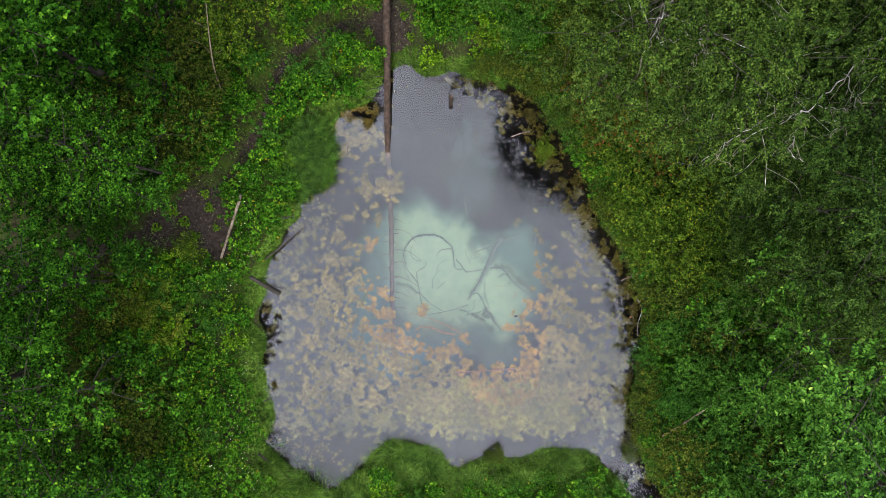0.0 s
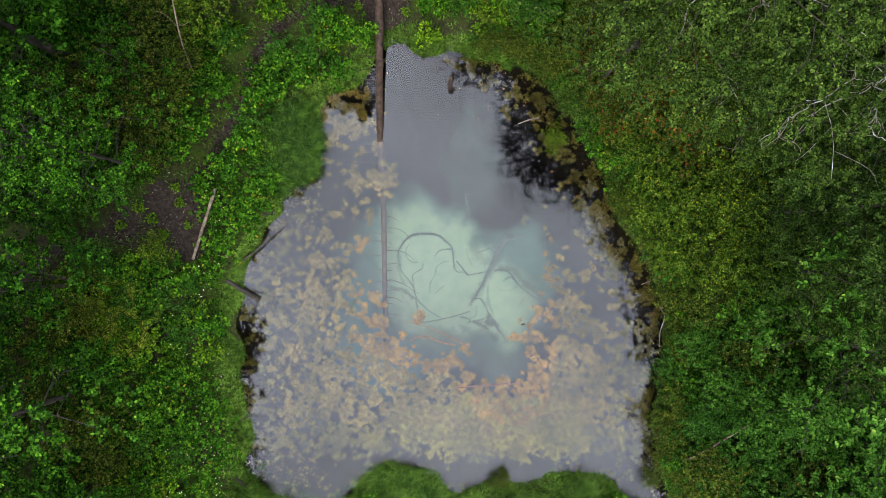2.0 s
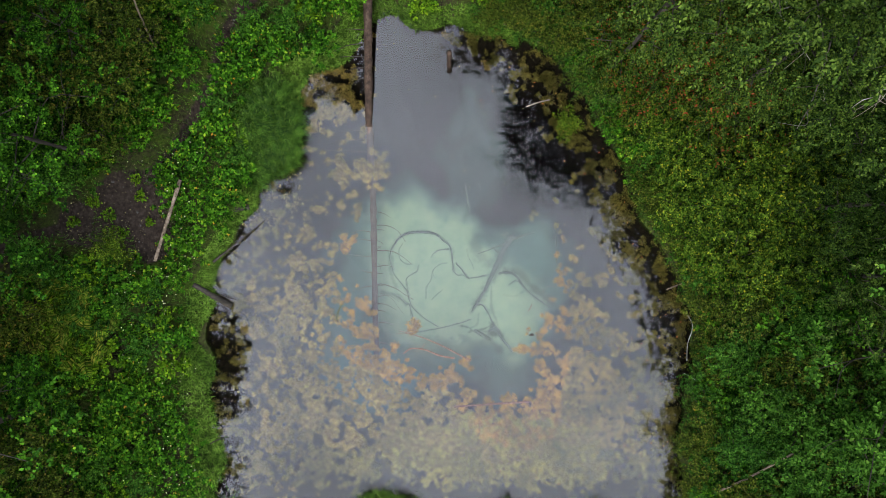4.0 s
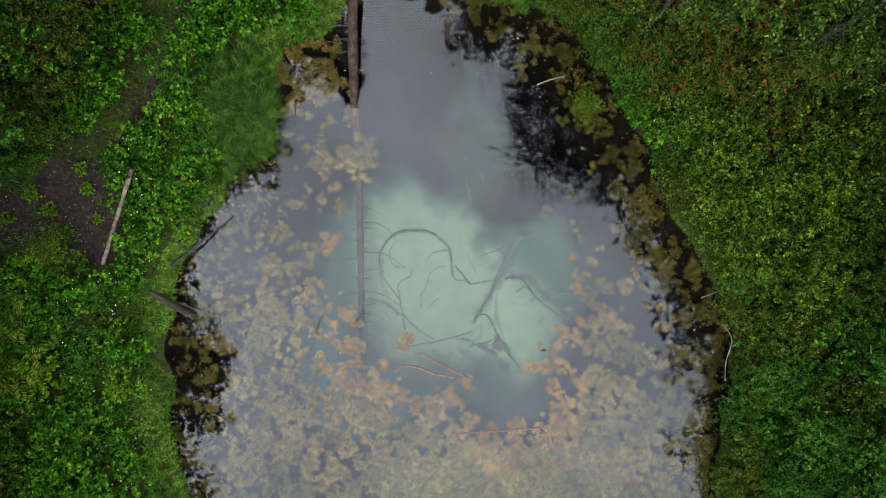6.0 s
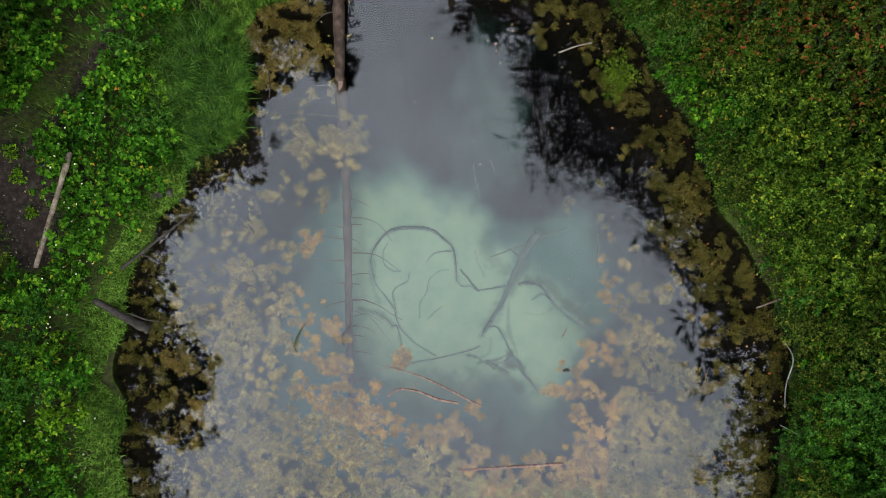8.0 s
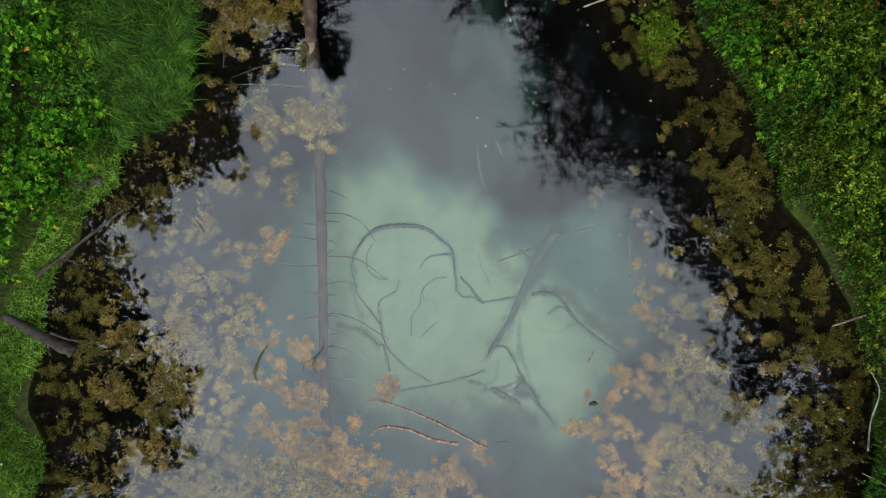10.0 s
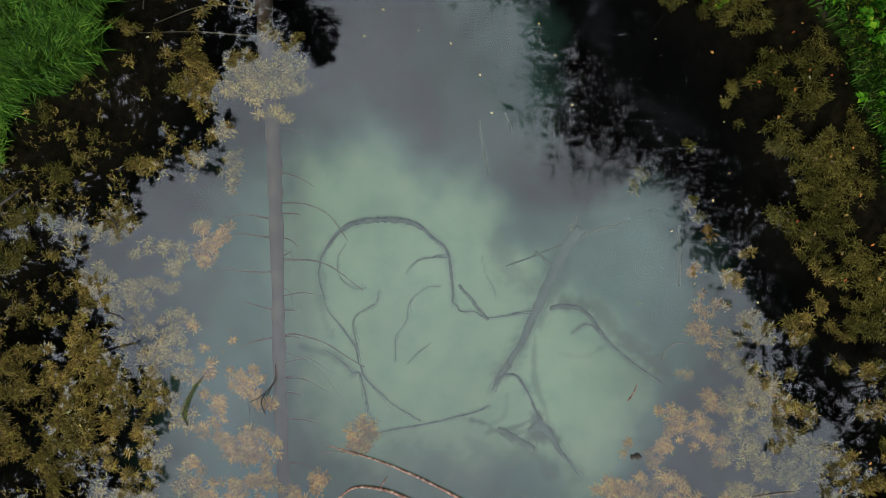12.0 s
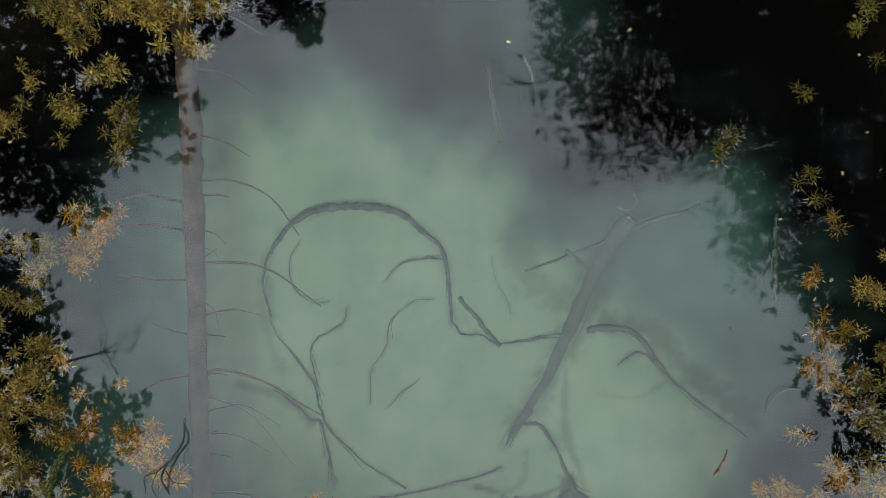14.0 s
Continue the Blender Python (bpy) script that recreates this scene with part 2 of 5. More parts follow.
def ground_material():
    m, n, l, out = surface("bank_soil_and_pond_bed")
    co = n.new("ShaderNodeTexCoord")
    sep = n.new("ShaderNodeSeparateXYZ")
    l.new(co.outputs["Object"], sep.inputs["Vector"])
    # the bank: dark wet soil, moss and litter
    a, b, c = noise_of(n, l, 0.9, 6.0), noise_of(n, l, 7.0, 6.0), noise_of(n, l, 38.0, 3.0)
    soil = ramp(n, l, b, [(0.3, (0.010, 0.008, 0.006)), (0.55, (0.022, 0.017, 0.011)), (0.75, (0.04, 0.032, 0.02))])
    moss = ramp(n, l, c, [(0.3, (0.015, 0.026, 0.004)), (0.7, (0.036, 0.056, 0.008))])
    bank = mixed(n, l, step(n, l, number(n, l, "ADD", a, number(n, l, "MULTIPLY_ADD", b, 0.6, -0.3)), 0.25, 0.75), soil, moss)
    # the trodden path: grey-brown mud with stones and damp hollows
    mud = ramp(n, l, b, [(0.28, (0.009, 0.007, 0.006)), (0.5, (0.020, 0.015, 0.012)), (0.72, (0.036, 0.028, 0.022))])
    vor = n.new("ShaderNodeTexVoronoi")
    vor.inputs["Scale"].default_value = 5.5
    l.new(co.outputs["Object"], vor.inputs["Vector"])
    mud = mixed(n, l, step(n, l, vor.outputs["Distance"], 0.14, 0.08), mud, (0.05, 0.045, 0.04))
    att = n.new("ShaderNodeAttribute")
    att.attribute_name = "trodden"
    bank = mixed(n, l, step(n, l, number(n, l, "ADD", att.outputs["Fac"], number(n, l, "MULTIPLY_ADD", b, 0.8, -0.4)), 0.35, 0.65), bank, mud)
    # the bed: pale turquoise clay welling up in the middle, humus darkened for deep water round it, ochre algae to the
    # south
    warp = noise_of(n, l, 0.30, 4.0)
    warp2 = noise_of(n, l, 0.9, 5.0)
    spread = []
    for key in ("clay", "teal"):
        att = n.new("ShaderNodeAttribute")
        att.attribute_name = key
        spread.append(att.outputs["Fac"])
    silt = n.new("ShaderNodeAttribute")
    silt.attribute_name = "silt"
    # near-black: light lost in the deep water is put into this colour
    dimmed_humus = ramp(n, l, warp2, [(0.3, (0.0015, 0.0015, 0.002)), (0.7, (0.005, 0.005, 0.006))])
    teal = ramp(n, l, warp2, [(0.3, (0.068, 0.138, 0.132)), (0.7, (0.112, 0.212, 0.192))])
    clay = ramp(n, l, noise_of(n, l, 1.6, 5.0), [(0.28, (0.255, 0.385, 0.295)), (0.5, (0.318, 0.448, 0.328)), (0.72, (0.365, 0.485, 0.345))])
    bed = mixed(n, l, spread[1], dimmed_humus, teal)
    bed = mixed(n, l, spread[0], bed, clay)
    bed = mixed(n, l, number(n, l, "MULTIPLY", silt.outputs["Fac"], 0.8), bed, ramp(n, l, warp2, [(0.3, (0.020, 0.032, 0.036)), (0.7, (0.045, 0.065, 0.066))]))
    # yellow algae in a band before the south bank, brown silt in the shallows
    ochre = ramp(n, l, b, [(0.3, (0.07, 0.052, 0.012)), (0.7, (0.24, 0.185, 0.045))])
    mudsilt = ramp(n, l, b, [(0.3, (0.006, 0.005, 0.004)), (0.7, (0.024, 0.018, 0.013))])
    bed = mixed(n, l, step(n, l, sep.outputs["Z"], -0.75, -0.2), bed, mudsilt)
    band = number(n, l, "ADD", number(n, l, "ABSOLUTE", number(n, l, "ADD", sep.outputs["Y"], 8.3)), number(n, l, "MULTIPLY_ADD", warp2, 2.4, -1.2))
    side = number(n, l, "ABSOLUTE", number(n, l, "ADD", sep.outputs["X"], -1.8))
    bed = mixed(n, l, number(n, l, "MULTIPLY", number(n, l, "MULTIPLY", step(n, l, band, 1.5, 0.3), step(n, l, side, 5.6, 3.2)), step(n, l, b, 0.3, 0.6, 0.35, 1.0)), bed, ochre)
    col = mixed(n, l, step(n, l, sep.outputs["Z"], -0.10, 0.02), bed, bank)
    p = n.new("ShaderNodeBsdfPrincipled")
    p.inputs["Roughness"].default_value = 0.9
    p.inputs["Specular IOR Level"].default_value = 0.04
    l.new(col, p.inputs["Base Color"])
    bp = n.new("ShaderNodeBump")
    bp.inputs["Distance"].default_value = 0.05
    l.new(step(n, l, sep.outputs["Z"], -0.3, 0.0, 0.06, 0.5), bp.inputs["Strength"])
    l.new(number(n, l, "ADD", b, number(n, l, "MULTIPLY", c, 0.4)), bp.inputs["Height"])
    l.new(bp.outputs["Normal"], p.inputs["Normal"])
    l.new(p.outputs["BSDF"], out.inputs["Surface"])
    return m


def water_material():
    """Murky, still water: a mirror by Fresnel over a tinted see-through body."""
    m, n, l, out = surface("still_murky_water")
    f = n.new("ShaderNodeFresnel")
    f.inputs["IOR"].default_value = 1.58
    t = n.new("ShaderNodeBsdfTransparent")
    t.inputs["Color"].default_value = (0.44, 0.46, 0.42, 1)
    g = n.new("ShaderNodeBsdfGlossy")
    g.inputs["Roughness"].default_value = 0.0
    mx = n.new("ShaderNodeMixShader")
    l.new(f.outputs["Fac"], mx.inputs["Fac"])
    l.new(t.outputs["BSDF"], mx.inputs[1])
    l.new(g.outputs["BSDF"], mx.inputs[2])
    l.new(mx.outputs["Shader"], out.inputs["Surface"])
    return m


# ---- mesh helpers ----
def mesh_from(name, verts, tris, material, smooth=False):
    verts, tris = np.asarray(verts, dtype=np.float32), np.asarray(tris, dtype=np.int32)
    me = bpy.data.meshes.new(name)
    me.vertices.add(len(verts))
    me.vertices.foreach_set("co", verts.ravel())
    k = tris.shape[1]
    me.loops.add(len(tris) * k)
    me.loops.foreach_set("vertex_index", tris.ravel())
    me.polygons.add(len(tris))
    me.polygons.foreach_set("loop_start", np.arange(0, len(tris) * k, k, dtype=np.int32))
    me.polygons.foreach_set("use_smooth", np.full(len(tris), smooth, dtype=bool))
    me.materials.append(material)
    me.update()
    return me


def part(name, me, parent=None, label="", kind=""):
    ob = new(name, me)
    ob.parent = parent
    return tagged(ob, label, kind=kind)


def thing(name, label, category, group="", kind=""):
    return tagged(new(name), label, category, group, kind)


def smooth_line(points, per=6):
    """A Catmull-Rom line through the points."""
    p = np.array(points, dtype=float)
    p = np.vstack([2 * p[0] - p[1], p, 2 * p[-1] - p[-2]])
    out = []
    for i in range(1, len(p) - 2):
        for s in np.linspace(0, 1, per, endpoint=False):
            out.append(0.5 * (2 * p[i] + (p[i + 1] - p[i - 1]) * s + (2 * p[i - 1] - 5 * p[i] + 4 * p[i + 1] - p[i + 2]) * s * s
                              + (3 * p[i] - p[i - 1] - 3 * p[i + 1] + p[i + 2]) * s ** 3))
    out.append(p[-2])
    return np.array(out)


def tube(points, r0, r1, sides=7, per=5, knots=0.12, rng=None):
    """Verts and quads of a tapered, slightly knotty limb along the points, with closed ends."""
    rng = rng or np.random.default_rng(1)
    line = smooth_line(points, per)
    n = len(line)
    tang = np.gradient(line, axis=0)
    tang /= np.linalg.norm(tang, axis=1)[:, None] + 1e-9
    ref = np.array([0.31, 0.17, 0.93]) if abs(tang[0][2]) < 0.8 else np.array([0.9, 0.3, 0.1])
    u = np.cross(tang, ref)
    u /= np.linalg.norm(u, axis=1)[:, None] + 1e-9
    v = np.cross(tang, u)
    prof = r0 if isinstance(r0, tuple) else (r0, r1)
    r0, r1 = prof[0], prof[-1]
    rad = np.interp(np.linspace(0, 1, n), np.linspace(0, 1, len(prof)), prof) * (1 + knots * rng.uniform(-1, 1, n))
    ang = np.linspace(0, 2 * np.pi, sides, endpoint=False)
    ring = u[:, None, :] * np.cos(ang)[None, :, None] + v[:, None, :] * np.sin(ang)[None, :, None]
    wob = 1 + knots * 0.6 * rng.uniform(-1, 1, (n, sides, 1))
    verts = (line[:, None, :] + ring * rad[:, None, None] * wob).reshape(-1, 3)
    quads = []
    for i in range(n - 1):
        for j in range(sides):
            k = (j + 1) % sides
            quads.append((i * sides + j, i * sides + k, (i + 1) * sides + k, (i + 1) * sides + j))
    verts = np.vstack([verts, line[:1] - tang[:1] * r0 * 0.1, line[-1:] + tang[-1:] * r1 * 0.4])
    a, b = n * sides, n * sides + 1
    for j in range(sides):
        k = (j + 1) % sides
        quads.append((a, k, j, j))
        quads.append((b, (n - 1) * sides + j, (n - 1) * sides + k, (n - 1) * sides + k))
    return verts, quads


def tubes_mesh(name, limbs, material, sides=6, per=4, rng=None, knots=0.12):
    """One mesh of several limbs: (points, r0, r1)."""
    vs, fs, base = [], [], 0
    for pts, r0, r1 in limbs:
        v, q = tube(pts, r0, r1, sides, per, knots, rng)
        vs.append(v)
        fs += [tuple(dict.fromkeys(x + base for x in f)) for f in q]
        base += len(v)
    me = bpy.data.meshes.new(name)
    me.from_pydata(np.vstack(vs).tolist(), [], fs)
    me.polygons.foreach_set("use_smooth", np.ones(len(me.polygons), dtype=bool))
    me.materials.append(material)
    me.update()
    return me


def unit(a):
    return a / (np.linalg.norm(a, axis=-1, keepdims=True) + 1e-9)


def leaves(base, along, normal, length, width, full=True, fold=0.18):
    """Verts and triangles of folded leaves; full ones are rounder."""
    n = len(base)
    along = unit(along)
    side = unit(np.cross(along, normal))
    up = np.cross(side, along)
    L, W = np.asarray(length).reshape(-1, 1) * np.ones((n, 1)), np.asarray(width).reshape(-1, 1) * np.ones((n, 1))
    def at(f, s, h):
        return base + along * L * f + side * W * s + up * W * h
    if full:
        ring = [at(0, 0, 0), at(0.42, 0.48, fold), at(0.96, 0.26, 0), at(0.96, -0.26, 0), at(0.42, -0.48, fold)]
        tri = np.array([(0, 1, 2), (0, 2, 3), (0, 3, 4)])
    else:
        ring = [at(0, 0, 0), at(0.45, 0.5, fold), at(1, 0, -0.1), at(0.45, -0.5, fold)]
        tri = np.array([(0, 1, 2), (0, 2, 3)])
    k = len(ring)
    verts = np.stack(ring, axis=1).reshape(-1, 3)
    tris = (tri[None] + (np.arange(n) * k)[:, None, None]).reshape(-1, 3)
    return verts, tris


def sprays(rng, origin, direction, size, count, leaf, flat=0.9, full=True, droop=0.0, tilt=0.48):
    """Leafy twigs: count leaves alternate along each twig of that size; leaf is (length, width)."""
    n = len(origin)
    d = unit(direction)
    s = (np.arange(count)[None, :] + rng.uniform(0, 1, (n, count))) / count
    up = np.array([0, 0, 1.0])
    sidev = unit(np.cross(d, up) + 1e-4)
    sz = np.asarray(size).reshape(-1, 1, 1) * np.ones((n, 1, 1))
    p = origin[:, None, :] + d[:, None, :] * s[..., None] * sz
    p = p + rng.normal(0, 0.03, p.shape) * sz
    p[..., 2] -= droop * (s ** 2) * sz[..., 0]
    sg = np.where(np.arange(count) % 2 == 0, 1.0, -1.0)[None, :, None]
    al = d[:, None, :] * rng.uniform(0.3, 0.9, (n, count, 1)) + sidev[:, None, :] * sg * rng.uniform(0.4, 1.0, (n, count, 1)) + rng.normal(0, 0.25, p.shape)
    al[..., 2] = al[..., 2] * 0.5 - droop * 0.5
    nm = up * flat + rng.normal(0, tilt, p.shape)
    k = rng.uniform(0.65, 1.2, n * count)
    return leaves(p.reshape(-1, 3), al.reshape(-1, 3), nm.reshape(-1, 3), leaf[0] * k, leaf[1] * k, full)


def blades(rng, base, lean, height, width):
    """Grass blades bent by lean: base (n, 3), lean (n, 2) outward reach, height (n)."""
    n = len(base)
    l3 = np.hstack([lean, np.zeros((n, 1))])
    side = unit(np.cross(l3 + 1e-4, np.array([0, 0, 1.0]))) * np.asarray(width).reshape(-1, 1)
    h = np.zeros((n, 3))
    h[:, 2] = height
    mid = base + l3 * 0.35 + h * 0.75
    tip = base + l3 + h * rng.uniform(0.55, 1.0, (n, 1))
    verts = np.stack([base - side, base + side, mid + side * 0.8, mid - side * 0.8, tip], axis=1).reshape(-1, 3)
    tri = np.array([(0, 1, 2), (0, 2, 3), (3, 2, 4)])
    return verts, (tri[None] + (np.arange(n) * 5)[:, None, None]).reshape(-1, 3)


# ---- the plan: shoreline, path, heights ----
EAST_SHORE = [(-3.28, 9.22), (-2.36, 9.28), (-1.71, 8.84), (-0.85, 8.67), (0.0, 8.92), (0.86, 8.8), (1.79, 8.68), (2.56, 8.39), (3.21, 7.94), (3.83, 7.48), (4.54, 6.74), (5.11, 5.97),
              (5.62, 4.92), (6.38, 3.7), (6.95, 2.43), (7.34, 1.29), (8.08, 0.16), (8.47, -0.83), (9.09, -1.83), (9.43, -3.1), (9.35, -4.66), (9.13, -6.08), (8.85, -7.5), (8.94, -8.78), (9.16, -9.91)]
SOUTH_SHORE = [(9.79, -11.13), (10.77, -12.66), (12.33, -15.43), (11.6, -17.6), (10.36, -15.45), (8.61, -12.67), (8.04, -11.48), (7.02, -10.78), (6.11, -10.36), (5.12, -10.14), (4.41, -10.37), (3.28, -10.72), (2.28, -10.84),
               (1.34, -10.74), (0.72, -11.03), (0.03, -11.43), (-0.48, -11.21), (-1.22, -10.47), (-2.14, -10.25), (-3.23, -10.28), (-4.0, -10.6), (-4.43, -11.18), (-5.01, -11.76), (-5.81, -12.51), (-6.74, -12.46), (-7.46, -12.12), (-8.46, -11.33)]
WEST_SHORE = [(-9.27, -10.7), (-9.62, -10.04), (-9.53, -9.18), (-9.76, -8.31), (-9.67, -7.45), (-9.9, -6.3), (-9.81, -5.3), (-9.72, -4.43), (-9.92, -3.43), (-9.84, -2.57), (-9.75, -1.79), (-9.57, -0.99), (-9.26, -0.47),
              (-8.82, 0.22), (-8.42, 1.02), (-8.13, 1.65), (-7.87, 2.39), (-7.35, 2.85), (-6.66, 3.08), (-6.55, 3.88), (-6.43, 4.96), (-6.54, 5.82), (-6.66, 6.39), (-6.08, 6.85), (-5.22, 7.13), (-4.48, 7.52), (-4.08, 8.09), (-3.68, 8.77)]
SHORE = EAST_SHORE + SOUTH_SHORE + WEST_SHORE
PATH = [(-2.9, 16.0), (-3.2, 11.6), (-5.7, 10.9), (-8.0, 9.6), (-9.1, 8.0), (-9.4, 6.6), (-10.3, 4.9), (-11.4, 3.2), (-13.1, 2.0), (-14.3, 1.0), (-17.1, 0.1), (-19.1, -1.0), (-26.0, -3.0)]
shore = smooth_line(SHORE + SHORE[:1], 3)[:-1]
trail = smooth_line(PATH, 6)


def segments_distance(p, a, b):
    d = b - a
    best = np.full(len(p), 1e9)
    for i in range(len(a)):
        t = np.clip(((p - a[i]) @ d[i]) / (d[i] @ d[i]), 0, 1)
        best = np.minimum(best, np.hypot(*(p - a[i] - t[:, None] * d[i]).T))
    return best


def shore_distance(p):
    """Metres from the shoreline, below nought in the water."""
    p = np.asarray(p, dtype=float)
    p = p + 0.10 * np.stack([np.sin(p[:, 1] * 3.1 + np.sin(p[:, 0] * 2.3)), np.sin(p[:, 0] * 2.7 + 1.3 * np.sin(p[:, 1] * 1.9))], axis=1)
    a, b = shore, np.roll(shore, -1, axis=0)
    inside = np.zeros(len(p), dtype=bool)
    for i in range(len(a)):
        cross = (a[i, 1] > p[:, 1]) != (b[i, 1] > p[:, 1])
        xs = a[i, 0] + (p[:, 1] - a[i, 1]) * (b[i, 0] - a[i, 0]) / (b[i, 1] - a[i, 1] + 1e-12)
        inside ^= cross & (p[:, 0] < xs)
    return segments_distance(p, a, b) * np.where(inside, -1, 1)


def outline_distance(p, outline):
    """Metres from a closed outline, below nought inside it."""
    a = smooth_line(list(outline) + [outline[0]], 3)[:-1]
    b = np.roll(a, -1, axis=0)
    inside = np.zeros(len(p), dtype=bool)
    for i in range(len(a)):
        cross = (a[i, 1] > p[:, 1]) != (b[i, 1] > p[:, 1])
        inside ^= cross & (p[:, 0] < a[i, 0] + (p[:, 1] - a[i, 1]) * (b[i, 0] - a[i, 0]) / (b[i, 1] - a[i, 1] + 1e-12))
    return segments_distance(p, a, b) * np.where(inside, -1, 1)


def trail_distance(p):
    """Metres from the trodden ground, below nought on it."""
    p = np.asarray(p, dtype=float)
    d = segments_distance(p, trail[:-1], trail[1:]) - 0.14
    for x, y, r in ((-3.1, 10.9, 1.1), (-12.7, 1.5, 1.35), (-12.0, 0.3, 0.9), (-14.6, 0.8, 0.8)):
        d = np.minimum(d, np.hypot(p[:, 0] - x, p[:, 1] - y) - r)
    return d


def ripple(p, k, seed):
    """A smooth bumpy field of about one unit."""
    g = np.random.default_rng(seed)
    out = np.zeros(len(p))
    for i in range(7):
        a = g.uniform(0, 2 * np.pi)
        w = k * g.uniform(0.6, 1.8)
        out += np.sin((p[:, 0] * np.cos(a) + p[:, 1] * np.sin(a)) * w + g.uniform(0, 6.28))
    return out / 3.2


def ss(x, a, b):
    t = np.clip((x - a) / (b - a), 0, 1)
    return t * t * (3 - 2 * t)


def ground_height(p, sd=None):
    p = np.asarray(p, dtype=float)
    sd = shore_distance(p) if sd is None else sd
    bank = 0.28 * (1 - np.exp(-np.maximum(sd, 0) / 0.35)) + 0.075 * np.clip(sd, 0, 12) + 0.06 * ripple(p, 1.6, 3) * ss(sd, 0.2, 1.5)
    bed = -0.35 * (1 - np.exp(np.minimum(sd, 0) / 0.3)) - 1.35 * ss(-sd, 0.6, 5.5) + 0.05 * ripple(p, 1.3, 5) * ss(-sd, 0.5, 2)
    return np.where(sd > 0, bank, bed)


def on_ground(x, y):
    return float(ground_height(np.array([[x, y]]))[0])


# ---- the plan of the bed: sunken roots (label, line, radii, fibres) and drifts of dark silt (line, half width, strength) ----
ROOTS = [
    ("long dark root curling in an arc over the clay", [(-2.63, -1.0), (-2.73, -0.5), (-2.6, -0.02), (-2.3, 0.35), (-1.89, 0.54), (-1.32, 0.60), (-0.84, 0.50), (-0.43, 0.23), (-0.15, -0.1), (-0.05, -0.67), (-0.02, -1.11)], (0.012, 0.02, 0.034, 0.056, 0.06, 0.05, 0.036, 0.026, 0.02), 5),
    ("dark root winding along the clay", [(-0.02, -1.08), (0.12, -1.24), (0.4, -1.25), (0.64, -1.39), (1.13, -1.32), (1.61, -1.24)], (0.016, 0.022, 0.014, 0.022, 0.02), 3),
    ("dark root bending away from the sunken trunk", [(1.9, -1.19), (2.2, -1.16), (2.46, -1.17), (2.76, -1.41), (3.06, -1.84), (3.54, -2.26), (4.14, -2.66)], (0.05, 0.055, 0.04, 0.022, 0.018), 4),
    ("broad silted trunk lying across the clay", [(2.5, 0.42), (2.15, -0.08), (1.73, -0.99), (1.43, -1.66), (1.05, -2.36)], (0.15, 0.145, 0.13, 0.10, 0.06), 3),
    ("dark splintered stub on the clay", [(1.1, -2.3), (0.92, -2.5), (0.74, -2.84)], (0.07, 0.06, 0.014), 5),
    ("dark root running from the stub to the weed", [(0.98, -2.49), (1.27, -2.57), (1.49, -2.94), (1.64, -3.3), (1.79, -3.6)], (0.035, 0.03, 0.022, 0.03, 0.05), 3),
    ("dark sunken root plate at the edge of the clay", [(1.5, -3.66), (1.71, -3.55), (1.9, -3.72), (2.16, -4.08), (2.48, -4.54)], (0.05, 0.14, 0.10, 0.035, 0.015), 5),
    ("thin dark root on the clay", [(-2.68, -0.7), (-2.6, -1.15), (-2.04, -1.92), (-1.92, -2.29), (-1.73, -2.65), (-1.31, -3.07), (-0.69, -3.46)], (0.01, 0.008, 0.02, 0.022, 0.016, 0.02), 4),
    ("straight thin root on the clay", [(-1.79, -3.75), (-0.82, -3.56), (-0.09, -3.4), (0.42, -3.24), (0.7, -3.15)], (0.01, 0.02, 0.018, 0.022, 0.018), 2),
    ("silted branch tip fanning over the clay", [(-2.6, -2.05), (-2.2, -2.3), (-2.04, -2.47), (-1.89, -2.53), (-1.79, -3.02), (-1.7, -3.41)], (0.014, 0.022, 0.024, 0.014, 0.008), 6),
    ("thin wavy root on the clay", [(-0.98, -0.5), (-0.78, -0.26), (-0.5, -0.17), (-0.18, -0.18)], (0.008, 0.016, 0.014, 0.018), 3),
    ("thin wavy root on the clay", [(-1.51, -0.83), (-1.59, -1.11), (-1.99, -1.35), (-2.03, -1.63), (-1.95, -2.0)], (0.006, 0.016, 0.008, 0.014), 3),
    ("thin root on the clay", [(-0.3, -0.75), (-0.6, -0.8), (-0.9, -1.06), (-0.98, -1.47), (-1.18, -1.79), (-1.2, -2.27)], (0.004, 0.006, 0.011, 0.006, 0.008), 1),
    ("hooked root on the clay", [(2.34, -1.68), (2.58, -1.51), (2.82, -1.56), (3.0, -1.8)], (0.008, 0.024, 0.02, 0.008), 3),
    ("thin root on the clay", [(-0.5, -1.9), (-0.75, -2.1), (-0.95, -2.3)], (0.004, 0.008, 0.004), 1),
    ("faint curved root on the clay", [(-2.2, 0.1), (-2.35, -0.2), (-2.3, -0.6), (-2.0, -0.8), (-1.8, -0.78)], (0.006, 0.008, 0.006), 1),
    ("thin root on the clay", [(0.55, -0.15), (0.62, -0.5), (0.8, -0.85), (0.83, -1.05)], (0.002, 0.005, 0.003), 0)]
